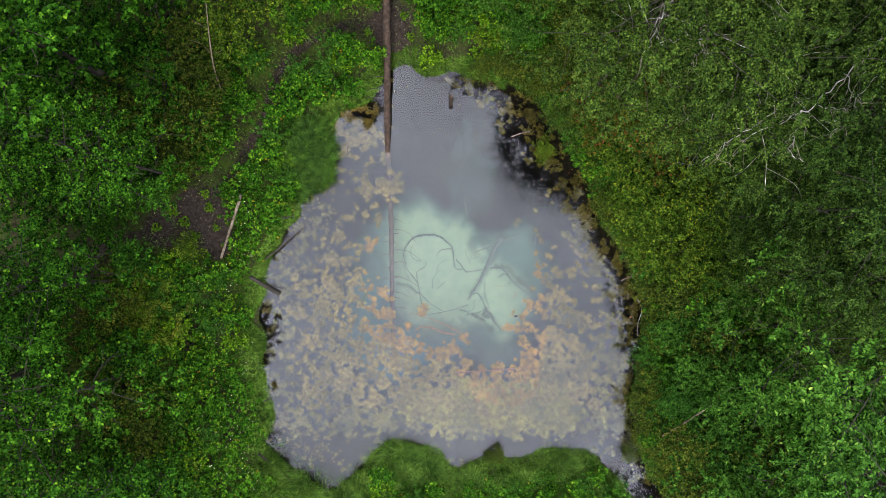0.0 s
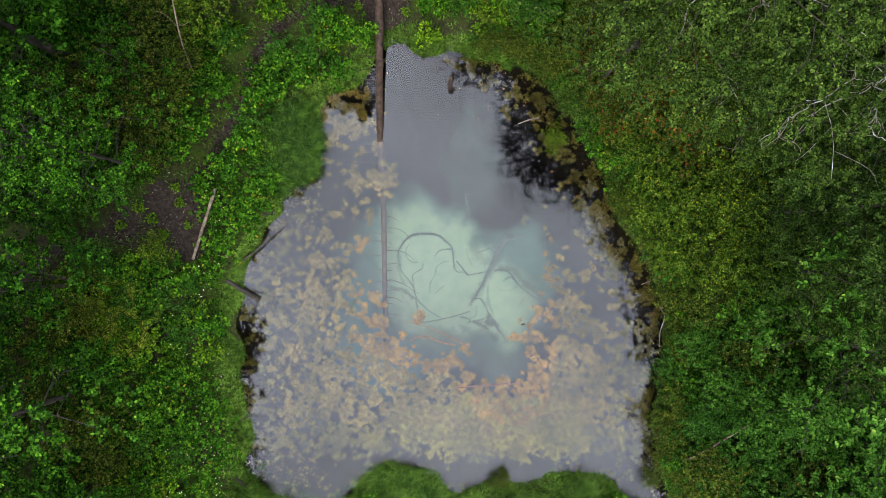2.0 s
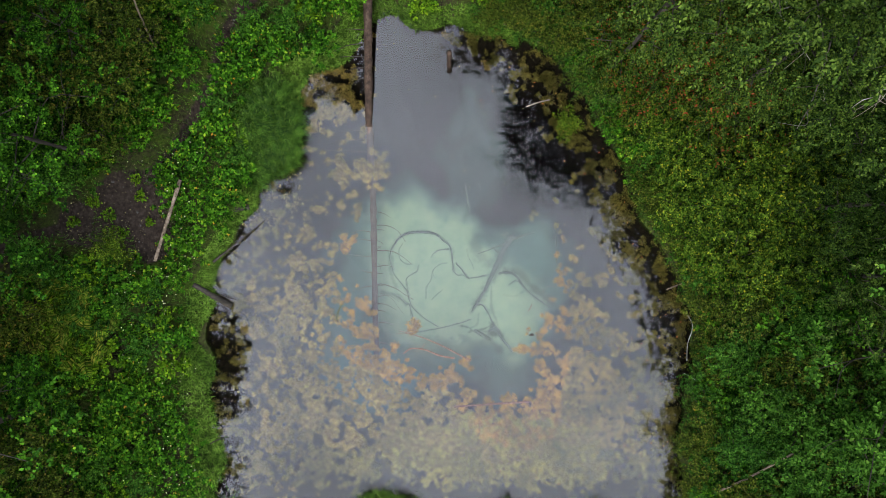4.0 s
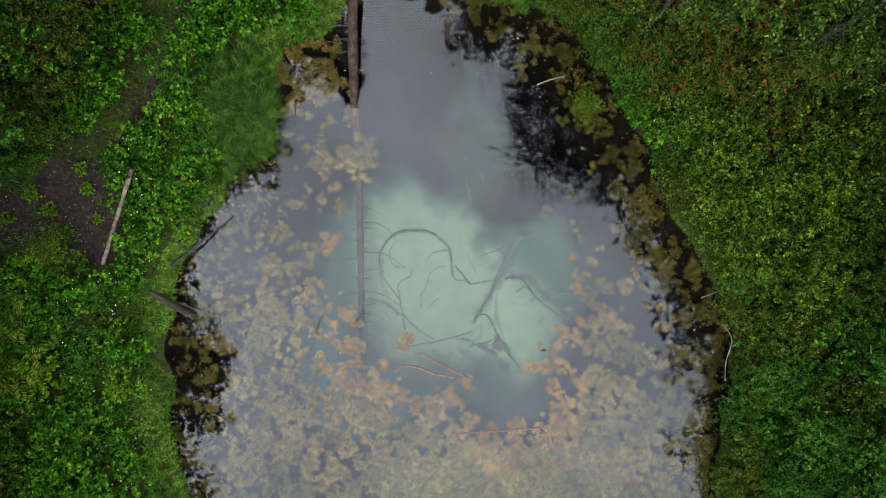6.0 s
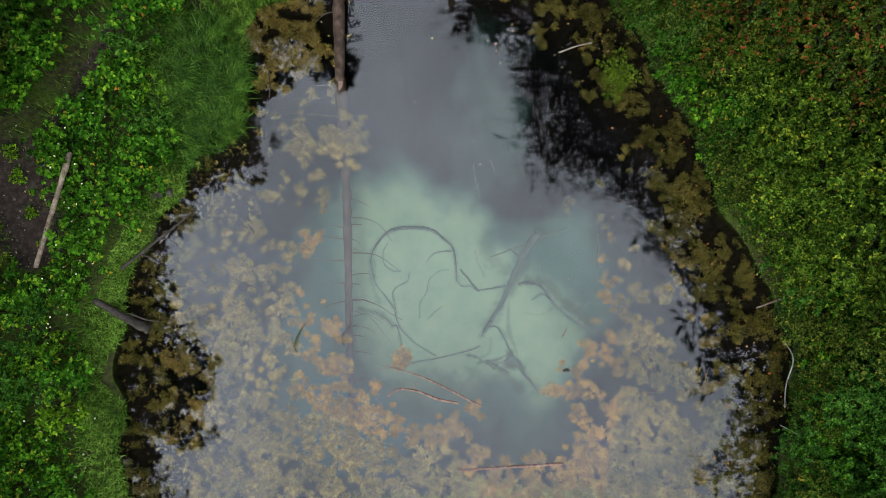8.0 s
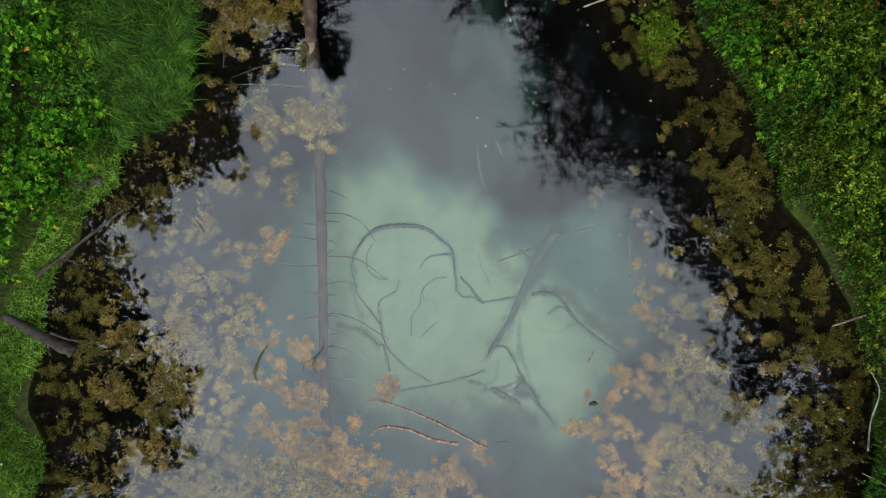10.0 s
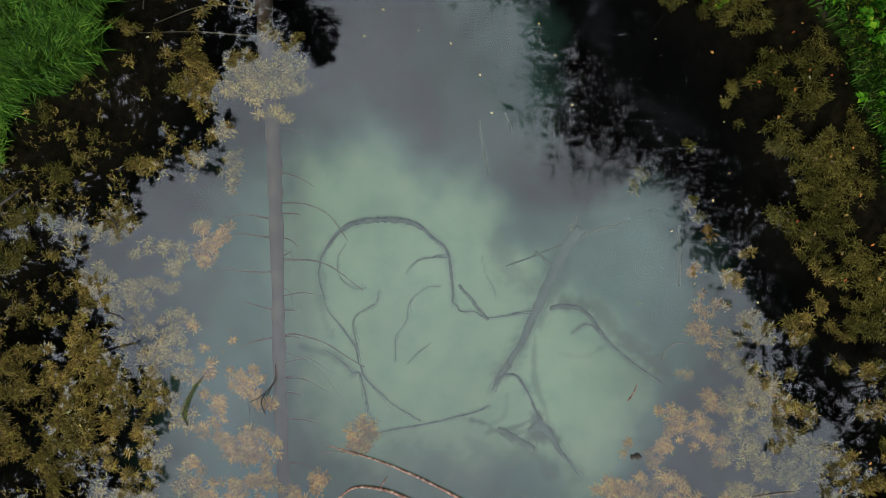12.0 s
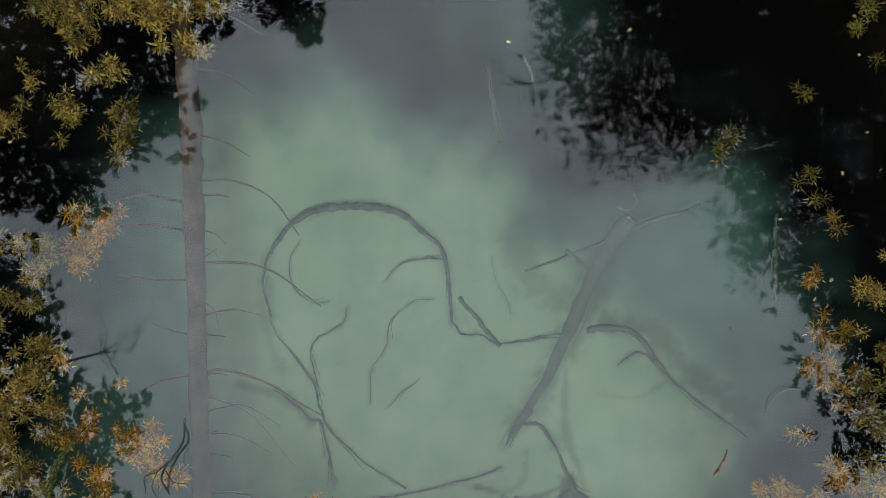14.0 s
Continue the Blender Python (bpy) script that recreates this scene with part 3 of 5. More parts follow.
# the first drift also paints a soft shadow band along the broad trunk
DRIFTS = [([(2.4, 0.3), (1.73, -1.18), (1.19, -2.15), (0.88, -2.51)], 0.26, 0.5), ([(2.2, -1.06), (2.75, -1.18), (3.24, -1.66), (3.72, -2.08), (4.2, -2.46)], 0.24, 0.75),
          ([(1.13, -2.21), (0.94, -2.45), (0.85, -2.65)], 0.12, 0.8), ([(1.55, -3.62), (1.71, -3.58), (1.88, -3.7), (2.0, -3.9)], 0.17, 0.95), ([(1.61, -3.63), (1.31, -3.69), (0.95, -3.63), (0.64, -3.67)], 0.09, 0.6),
          ([(1.59, -1.6), (1.61, -2.63), (1.79, -3.18), (1.86, -3.5)], 0.09, 0.45), ([(-1.6, -4.3), (0.16, -4.4), (1.3, -4.25)], 0.6, 0.4), ([(-3.1, -1.96), (-2.47, -2.14), (-2.04, -2.47)], 0.13, 0.5),
          ([(-2.66, -0.5), (-2.68, -1.19), (-2.5, -1.75)], 0.13, 0.35), ([(0.9, 0.2), (1.05, -0.35), (1.5, -0.75)], 0.32, 0.4), ([(0.2, -3.42), (0.75, -3.5), (1.0, -3.3), (1.05, -2.9)], 0.07, 0.3), ([(2.1, -2.1), (2.6, -2.15), (2.95, -1.95)], 0.06, 0.22),
          ([(1.66, -3.36), (1.62, -3.6), (1.78, -3.75)], 0.24, 1.0), ([(0.3, -3.42), (0.62, -3.5), (0.86, -3.66), (1.3, -3.55), (1.6, -3.4)], 0.06, 0.8), ([(1.2, -3.8), (1.6, -4.1), (1.95, -4.5)], 0.2, 0.6), ([(0.3, -3.9), (0.8, -4.1), (1.3, -4.4)], 0.25, 0.35)]


# the open clay, the thin teal silt round it, and the water in which no weed grows
CLAY = [(-3.39, 0.74), (-3.2, 1.32), (-2.66, 1.67), (-1.94, 1.82), (-1.07, 1.59), (-0.11, 1.28), (0.51, 0.78), (0.85, 0.01), (1.53, -0.26), (1.91, -0.64), (2.39, -0.99), (3.06, -1.56), (3.73, -2.25), (3.62, -3.3),
        (3.1, -4.3), (2.5, -4.95), (1.6, -4.1), (0.86, -4.11), (-0.1, -4.5), (-1.26, -4.36), (-2.23, -3.99), (-3.04, -3.13), (-3.35, -1.97), (-3.51, -0.42)]
TEAL = [(-4.75, 0.16), (-4.07, 1.03), (-3.2, 1.9), (-2.04, 2.24), (-0.11, 1.74), (1.08, 0.64), (2.2, 0.28), (3.44, 0.78), (3.96, 0.17), (4.46, -0.79), (4.54, -1.94), (3.97, -3.1), (3.45, -4.83), (3.07, -6.27),
        (1.73, -6.48), (0.71, -5.52), (-0.87, -5.53), (-2.23, -6.9), (-4.3, -6.8), (-5.6, -4.4), (-5.0, -1.97)]
OPEN_WATER = [(-3.55, 1.93), (-3.6, 0.68), (-4.03, -0.21), (-4.36, -1.11), (-4.12, -1.73), (-3.17, -2.18), (-2.74, -3.6), (-2.06, -3.78), (-1.85, -4.49), (-0.9, -4.95), (-0.1, -4.61), (0.44, -4.94), (1.24, -5.86), (2.22, -5.93),
              (2.75, -5.82), (2.85, -4.68), (2.13, -4.47), (2.25, -3.76), (2.74, -2.8), (3.54, -2.26), (4.07, -0.94), (4.77, -0.55), (5.39, -1.08), (5.91, -0.55), (5.74, 0.33), (4.5, 0.69), (3.44, 1.84), (3.17, 3.88),
              (2.37, 5.83), (0.6, 7.44), (-1.89, 8.88), (-2.97, 8.89), (-2.96, 5.14), (-2.52, 3.72), (-2.51, 2.29)]


def cloudy(p, seed, *octaves):
    """A sum of noises: (size per metre, strength)."""
    return np.array([sum(w * noise.noise((x * k, y * k, seed + 3.7 * i)) for i, (k, w) in enumerate(octaves)) for x, y in p.tolist()])


def clay_on_bed(p):
    """How much pale clay, and how much teal silt, lies open on the bed."""
    clay, teal = np.zeros(len(p)), np.zeros(len(p))
    near = np.flatnonzero((np.abs(p[:, 0]) < 8.5) & (p[:, 1] > -9.5) & (p[:, 1] < 8.0))
    q = p[near]
    billow = cloudy(q, 21.0, (0.9, 0.5), (2.1, 0.3), (5.0, 0.14))
    clay[near] = 1 - ss(outline_distance(q, CLAY) + 0.7 * billow, -0.50, 0.62)
    teal[near] = (1 - ss(outline_distance(q, TEAL) + 1.1 * billow, -0.5, 0.9)) * (0.95 + 0.5 * billow)
    # a faint teal patch with cloudy edges, reaching up the middle
    drift = np.hypot((q[:, 0] - 0.8) / 1.5, (q[:, 1] - 3.3) / 3.4) + 0.9 * billow
    teal[near] = np.clip(np.maximum(teal[near], 0.34 * (1 - ss(drift, 0.2, 1.1))), 0, 1)
    return clay, teal


def silt_on_bed(p):
    """How much dark silt lies on the bed: along the roots and in drifts, ragged at the edges."""
    out = np.zeros(len(p))
    near = np.flatnonzero((np.abs(p[:, 0]) < 5.5) & (p[:, 1] > -6.5) & (p[:, 1] < 2.0))
    q = p[near]
    ragged = np.array([0.6 * noise.noise((x * 2.3, y * 2.3, 3.0)) + 0.5 * noise.noise((x * 6.5, y * 6.5, 8.0)) + 0.35 * noise.noise((x * 15, y * 15, 4.0)) for x, y in q.tolist()])
    best = np.zeros(len(q))
    strokes = [(line, 0.025 + 1.5 * max(radii), 0.36) for _, line, radii, _ in ROOTS] + DRIFTS
    for line, half, strength in strokes:
        s = smooth_line(line, 5)
        d = segments_distance(q, s[:-1], s[1:]) / half + 0.75 * ragged
        best = np.maximum(best, strength * (1 - ss(d, 0.15, 1.15)))
    out[near] = best
    return out


# ---- ground and water ----
def ground_sheet():
    def steps(a, lo, hi, b):
        return np.concatenate([np.arange(a, lo, 0.22), np.arange(lo, hi, 0.05), np.arange(hi, b + 0.01, 0.22)])

    fine_x, fine_y = steps(-27, -4.4, 5.2, 27), steps(-21, -6.0, 1.8, 21)
    far = np.array([3, 7, 14, 28, 60, 130, 300, 700, 1500, 3000.0])
    xs = np.concatenate([fine_x[0] - far[::-1], fine_x, fine_x[-1] + far])
    ys = np.concatenate([fine_y[0] - far[::-1], fine_y, fine_y[-1] + far])
    gx, gy = np.meshgrid(xs, ys)
    p = np.stack([gx.ravel(), gy.ravel()], axis=1)
    sd = shore_distance(p)
    z = ground_height(p, sd)
    w, h = len(xs), len(ys)
    i = (np.arange(h - 1)[:, None] * w + np.arange(w - 1)[None, :]).ravel()
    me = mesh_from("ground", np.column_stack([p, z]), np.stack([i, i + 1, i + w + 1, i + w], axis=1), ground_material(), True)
    att = me.attributes.new("trodden", "FLOAT", "POINT")
    att.data.foreach_set("value", ss(-trail_distance(p), -0.40, 0.2).astype(np.float32))
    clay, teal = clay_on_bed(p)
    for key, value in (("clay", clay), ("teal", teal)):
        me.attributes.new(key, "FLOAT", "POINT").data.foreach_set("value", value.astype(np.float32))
    att = me.attributes.new("silt", "FLOAT", "POINT")
    att.data.foreach_set("value", silt_on_bed(p).astype(np.float32))
    return tagged(new("ground", me), "dark soil and moss banks, a muddy path and the pond's clay bed", "ground", kind="structure")


ground_sheet()

a = np.roll(shore, -1, axis=0) - np.roll(shore, 1, axis=0)
rim = shore + unit(np.stack([-a[:, 1], a[:, 0]], axis=1)) * 0.12
water_mesh = bpy.data.meshes.new("water")
water_mesh.from_pydata([(x, y, 0.0) for x, y in rim.tolist()], [], [tuple(range(len(rim)))])
water_mesh.materials.append(water_material())
if water_mesh.polygons[0].normal.z < 0:
    water_mesh.flip_normals()
pond = tagged(new("water", water_mesh), "still murky pond water mirroring a grey sky and trees", "pond", kind="structure")
pond.visible_shadow = False


# ---- woody plants ----
def boughs(rng, node, k, reach):
    """Places and directions of k twigs that clothe the upper side of domed boughs round the nodes."""
    which = rng.integers(0, len(node), k)
    wide = (reach * rng.uniform(0.55, 1.15, len(node)))[which][:, None]
    a, r = rng.uniform(0, 6.283, k), np.sqrt(rng.uniform(0, 1, k))
    round_off = np.stack([r * np.cos(a), r * np.sin(a), 0.55 * (1 - r * r) - 0.2], axis=1)
    lie = np.stack([r * np.cos(a), r * np.sin(a), 0.25 - 0.35 * r], axis=1) + rng.normal(0, 0.3, (k, 3)) * np.array([1, 1, 0.4])
    return node[which] + round_off * wide + rng.normal(0, 0.04, (k, 3)), lie


def broadleaf(name, seed, height, radius, base, limbs, material, bark, leaf, label, category="tree", per_limb=22, count=15, size=0.75,
              spread=0.5, trunk_r=0.11, droop=0.0, full=True, flat=0.9, top_round=0.55, limb_bark=None, skirt=0, bough=12):
    """A tree: tapered trunk, limbs, and a crown of leafy sprays along the limbs with gaps between them."""
    rng = np.random.default_rng(seed)
    tree = thing(name, label, category)
    lean = rng.normal(0, 0.25, 2)
    trunk = [(0, 0, -0.25), (lean[0] * 0.2, lean[1] * 0.2, height * 0.3), (lean[0] * 0.6, lean[1] * 0.6, height * 0.65), (lean[0], lean[1], height * 0.97)]
    part("trunk", tubes_mesh(name + "_trunk", [(trunk, trunk_r, trunk_r * 0.18)], bark, 8, 5, rng), tree)
    tr = smooth_line(trunk, 10)
    org, dirs = [], []
    for i in range(-skirt, limbs):
        f = base + (0.97 - base) * (i + 0.5) / limbs if i >= 0 else 0.14 + (base - 0.14) * (i + skirt + 0.5) / skirt
        start = tr[int(f * (len(tr) - 1))]
        ang = i * 2.399 + rng.uniform(-0.3, 0.3)
        prof = math.sin(math.pi * min(1.0, max(0.0, f - base) / (1 - base) * (1 - top_round / 2) + top_round / 2.6)) ** 0.7
        reach = radius * (max(0.25, prof) if i >= 0 else 0.42) * rng.uniform(0.75, 1.12)
        out = np.array([math.cos(ang), math.sin(ang), 0])
        rise = rng.uniform(0.15, 0.55) * reach
        end = start + out * reach + np.array([0, 0, rise])
        mid = start + out * reach * 0.5 + np.array([0, 0, rise * 0.75 + 0.05]) + rng.normal(0, 0.09, 3) * reach
        r0 = trunk_r * 0.34 * (1 - f * 0.5)
        wood = [((start, mid, end), r0, 0.008)]
        for j in range(3):
            q = 0.3 + 0.2 * j
            root = smooth_line((start, mid, end), 10)[int(q * 20)]
            tip = root + (out * rng.uniform(0.3, 0.7) + np.cross(out, (0, 0, 1)) * rng.choice([-1, 1]) * rng.uniform(0.3, 0.8)) * reach * 0.4 + np.array([0, 0, rng.uniform(-0.1, 0.2)]) * reach
            wood.append(((root, (root + tip) / 2 + rng.normal(0, 0.06, 3) * reach, tip), r0 * 0.45, 0.005))
        part("limb", tubes_mesh(name + "_limb", wood, limb_bark if limb_bark and i % 4 == 0 and i >= 0 else bark, 4, 3, rng), tree)
        line = smooth_line((start, mid, end), 10)
        k = max(6, int(per_limb * reach / radius)) if i >= 0 else int(per_limb * 0.55)
        nodes = max(2, int(k / bough))
        s = (0.25 + 0.75 * (np.arange(nodes) + rng.uniform(0.2, 1.0, nodes)) / nodes) ** 0.8
        node = line[(np.minimum(s, 1) * (len(line) - 1)).astype(int)] + rng.normal(0, 1, (nodes, 3)) * np.array([spread, spread, spread * 0.6])
        p, dd = boughs(rng, node, k, 0.85 * size)
        org.append(p)
        dirs.append(dd)
    v, t = sprays(rng, np.vstack(org), np.vstack(dirs), 0.5 * size * rng.uniform(0.6, 1.2, sum(map(len, org))), count, leaf, flat, full, droop, 0.36)
    part("crown", mesh_from(name + "_crown", v, t, material), tree)
    return tree


def bush(name, seed, height, radius, stems, material, bark, leaf, label, category="shrub", per_stem=20, count=12, size=0.45, full=False, droop=0.0, tilt=0.4, joined=False):
    """A shrub: many stems from one foot, arching outwards, with leafy sprays on their upper parts."""
    rng = np.random.default_rng(seed)
    shrub = thing(name, label, category)
    org, dirs, wood = [], [], []
    for i in range(stems):
        ang, f = i * 2.399 + rng.uniform(-0.3, 0.3), math.sqrt((i + 0.5) / stems)
        out = np.array([math.cos(ang), math.sin(ang), 0])
        top = height * (1 - 0.45 * f * f) * rng.uniform(0.85, 1.1)
        start = out * 0.12 * f + np.array([0, 0, -0.15])
        end = out * radius * f * rng.uniform(0.85, 1.1) + np.array([0, 0, top])
        mid = out * radius * f * 0.4 + np.array([0, 0, top * 0.62])
        wood.append(((start, mid, end), 0.008 if joined else 0.030, 0.005))
        if not joined:
            part("stem", tubes_mesh(name + "_stem", wood[-1:], bark, 5, 4, rng), shrub)
        line = smooth_line((start, mid, end), 12)
        nodes = max(2, int(per_stem / 8))
        s = rng.uniform(0.35, 1.0, nodes) ** 0.6
        s[0] = 1.0
        node = line[(s * (len(line) - 1)).astype(int)] + rng.normal(0, 1, (nodes, 3)) * np.array([0.16, 0.16, 0.10]) * radius
        p, dd = boughs(rng, node, per_stem, 0.24 * radius + 0.08)
        org.append(p)
        dirs.append(dd)
    v, t = sprays(rng, np.vstack(org), np.vstack(dirs), 0.6 * size * rng.uniform(0.6, 1.2, stems * per_stem), count, leaf, 0.9, full, droop, tilt)
    v[:, 2] = np.maximum(v[:, 2], 0.05)
    if joined:
        part("stalkwork", tubes_mesh(name + "_stalkwork", wood, bark, 3, 2, rng), shrub, kind="stuff")
    part("crown", mesh_from(name + "_crown", v, t, material), shrub)
    return shrub


def spruce(name, seed, height, radius, label, low=0.36):
    rng = np.random.default_rng(seed)
    tree = thing(name, label, "tree")
    part("trunk", tubes_mesh(name + "_trunk", [([(0, 0, -0.3), (0.05, 0, height * 0.5), (0, 0.05, height)], 0.24, 0.02)], DARKBARK, 9, 8, rng), tree)
    base, along, limbs = [], [], []
    z = height * low
    while z < height - 0.4:
        f = (z - height * low) / (height * (1 - low))
        r = radius * (1 - f) ** 0.8 + 0.15
        for k in range(5):
            ang = rng.uniform(0, 6.283)
            out = np.array([math.cos(ang), math.sin(ang), 0])
            reach = r * rng.uniform(0.45, 1.25)
            line = smooth_line([(0, 0, z), out * reach * 0.5 + (0, 0, z - 0.10 * reach), out * reach + (0, 0, z - 0.14 * reach)], 6)
            limbs.append((line[::4], 0.03, 0.006))
            m = int(10 + reach * 26)
            s = rng.uniform(0.12, 1, m)
            side = np.array([-out[1], out[0], 0])
            sg = rng.choice([-1, 1], m)[:, None]
            w = (1 - s)[:, None] * reach * 0.22 * rng.uniform(0, 1, (m, 1))
            p = line[(s * (len(line) - 1)).astype(int)] + side * sg * w
            p[:, 2] -= 0.3 * w[:, 0] + rng.uniform(0, 0.12, m)
            base.append(p)
            along.append(out * rng.uniform(0.5, 1.0, (m, 1)) + side * sg * rng.uniform(0.2, 0.9, (m, 1)) + rng.normal(0, 0.15, (m, 3)) - np.array([0, 0, 0.25]))
        z += rng.uniform(0.45, 0.85)
    part("branchwork", tubes_mesh(name + "_branchwork", limbs, DARKBARK, 4, 2, rng), tree, kind="stuff")
    b, al = np.vstack(base), np.vstack(along)
    v, t = leaves(b, al, np.array([0, 0, 1.0]) + rng.normal(0, 0.4, b.shape), rng.uniform(0.2, 0.42, len(b)), rng.uniform(0.06, 0.12, len(b)), False)
    part("crown", mesh_from(name + "_crown", v, t, SPRUCE), tree)
    return tree


def place(master, spots, rng, low=0.85, high=1.15, sink=0.03, squash=0.18):
    """The master at the first spot, and copies of it at the others; a spot is (x, y) or (x, y, scale)."""
    made = []
    if len(spots) > 1 and "group" not in master:
        master["group"] = master["category"] + "s round the pond"
    for i, spot in enumerate(spots):
        x, y = spot[0], spot[1]
        k = spot[2] if len(spot) > 2 else rng.uniform(low, high)
        m = Matrix.Translation((x, y, max(on_ground(x, y), -0.2) - sink)) @ Matrix.Rotation(rng.uniform(0, 6.283), 4, "Z") @ Matrix.Diagonal((k, k, k * rng.uniform(1 - squash, 1 + squash), 1))
        if i == 0:
            master.matrix_basis = m
            made.append(master)
        else:
            c = copy_thing(master, Matrix.Identity(4))
            c.matrix_basis = m
            made.append(c)
    return made


def scatter(rng, x0, x1, y0, y1, gap, keep, jitter=0.5):
    """Spots on a loose grid that satisfy keep(points)."""
    gx, gy = np.meshgrid(np.arange(x0, x1, gap), np.arange(y0, y1, gap))
    p = np.stack([gx.ravel(), gy.ravel()], axis=1) + rng.uniform(-jitter, jitter, (gx.size, 2)) * gap
    return p[keep(p)]


rng = np.random.default_rng(11)

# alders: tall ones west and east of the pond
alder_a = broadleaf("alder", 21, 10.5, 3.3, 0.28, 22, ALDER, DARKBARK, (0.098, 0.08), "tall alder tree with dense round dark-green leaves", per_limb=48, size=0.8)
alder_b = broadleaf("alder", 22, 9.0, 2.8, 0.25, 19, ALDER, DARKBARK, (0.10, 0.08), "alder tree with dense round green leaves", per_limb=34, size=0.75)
place(alder_a, [(-16.2, -6.3, 1.25), (-16.2, -10.6, 1.27), (-16.4, -1.7, 1.0), (-18.6, -6.6), (-19.0, -1.9, 0.9), (-15.4, 4.3, 0.72), (-19.8, 3.2, 0.95), (-17.2, 8.8, 0.9),
                (18.4, 0.6, 1.0), (-14.5, 12.0, 0.8), (-13.7, 3.4, 0.84), (-16.9, 5.0, 1.0)], rng)
place(alder_b, [(-13.9, -12.2, 0.95), (-16.7, -1.4, 0.72), (-13.0, 7.4, 0.55), (-16.5, 12.4), (-10.2, 12.8, 0.6),
                (15.0, -0.6, 0.72), (17.0, -9.8), (13.6, 1.8, 0.5), (17.6, 4.2, 0.9)], rng)

cherry = broadleaf("bird_cherry", 25, 10.5, 3.3, 0.28, 22, YOUNG, DARKBARK, (0.105, 0.062), "tall bird cherry with fresh green leaves", per_limb=48, size=0.8)
place(cherry, [(14.6, -3.6, 1.35), (15.4, -8.6, 1.25), (18.6, -5.6), (14.2, -13.6, 0.9), (18.8, -11.5)], rng)

# tall birches and spruces whose tops show in the pond's mirror
birch_a = broadleaf("birch", 31, 21.0, 4.6, 0.56, 28, BIRCH, DARKBARK, (0.092, 0.060), "tall birch with white limbs and fine drooping leaves", skirt=12, per_limb=100, count=20, size=1.0, spread=0.6, trunk_r=0.12, droop=0.5, full=False, limb_bark=WHITEBARK)
place(birch_a, [(6.1, 6.9, 0.84), (9.2, 5.2, 0.74), (10.9, 9.2, 0.85), (13.8, 8.8, 0.9), (8.4, 11.8, 1.0), (15.4, 10.4, 1.1), (4.4, 16.4, 1.1), (11.8, 6.3, 0.64)], rng, squash=0.06)
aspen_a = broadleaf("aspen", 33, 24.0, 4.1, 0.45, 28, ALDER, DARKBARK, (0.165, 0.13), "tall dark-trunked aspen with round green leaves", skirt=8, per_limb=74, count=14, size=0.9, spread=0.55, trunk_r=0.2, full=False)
place(aspen_a, [(-15.6, 7.6, 1.0), (-19.5, 4.6, 1.0), (-13.6, 11.4, 1.0), (-20.6, -3.6, 0.95), (-20.4, -9.8, 1.0)], rng)
tall_willow = broadleaf("tall_willow", 35, 22.0, 4.3, 0.46, 28, BIRCH, DARKBARK, (0.115, 0.064), "tall willow with fine olive-green leaves", skirt=12, per_limb=100, count=18, size=0.95, spread=0.55, trunk_r=0.15, full=False, droop=0.25)
place(tall_willow, [(11.6, 4.0, 0.68), (12.4, 1.3, 0.72), (13.4, -1.0, 0.72), (15.2, 0.2, 0.8), (14.6, 5.8, 0.66), (15.4, -2.4, 0.7)], rng)
spruce_a = spruce("spruce", 41, 25.0, 3.4, "tall dark-green spruce with drooping boughs")
place(spruce_a, [(-8.0, 12.1, 1.0), (-11.0, 14.6, 1.05), (13.4, 11.6, 0.95), (2.6, 15.8, 0.95), (6.6, 13.4, 1.0), (-1.2, 14.6, 0.68), (1.4, 14.2, 0.64), (4.2, 13.4, 0.68)], rng)

# shrubs
willow_a = bush("willow_shrub", 51, 3.6, 1.7, 15, WILLOW, DARKBARK, (0.11, 0.068), "yellow-green leafy willow shrub on the bank", per_stem=30, count=13)
willow_b = bush("willow_shrub", 52, 2.6, 1.35, 12, WILLOW, DARKBARK, (0.10, 0.062), "yellow-green leafy willow shrub on the bank", per_stem=28, count=12)
red_a = bush("dogwood_shrub", 53, 3.7, 1.7, 16, RED, DARKBARK, (0.105, 0.07), "bank shrub with green leaves turning red", per_stem=32, count=12)
olive_a = bush("buckthorn_shrub", 54, 3.4, 1.6, 14, OLIVE, DARKBARK, (0.095, 0.064), "olive-green small-leaved shrub growing near the bank", per_stem=32, count=12)
lush_a = bush("alder_shrub", 55, 2.8, 1.5, 13, YOUNG, DARKBARK, (0.095, 0.068), "dense young alder shrub with green leaves", per_stem=34, count=13)
place(red_a, [(6.3, 7.6, 0.85), (7.4, 6.0, 0.9), (8.9, 7.0, 1.0), (9.4, 5.0, 1.05), (10.9, 6.2, 1.05), (7.9, 8.7, 0.85), (11.6, 4.4, 0.95)], rng)
place(willow_a, [(8.7, 3.2, 0.9), (9.7, 1.6, 0.95), (10.9, 3.0, 1.05), (11.6, 1.0, 1.0), (12.9, 2.4, 1.1), (10.2, -0.6, 0.9), (13.0, 0.0), (9.6, 9.0, 1.0), (11.6, 8.2, 1.2), (12.8, 6.6, 1.2), (13.2, 4.6, 1.1), (-8.6, 11.8, 0.95), (-6.4, 13.0, 1.0), (-10.6, 10.2, 0.95)], rng)
place(willow_b, [(8.3, 1.6, 0.75), (9.2, 0.2, 0.8), (7.5, 4.3, 0.8), (11.9, -1.55), (-12.9, -0.1, 0.5), (-5.0, 12.6, 0.8), (4.4, 4.75, 0.40)], rng)
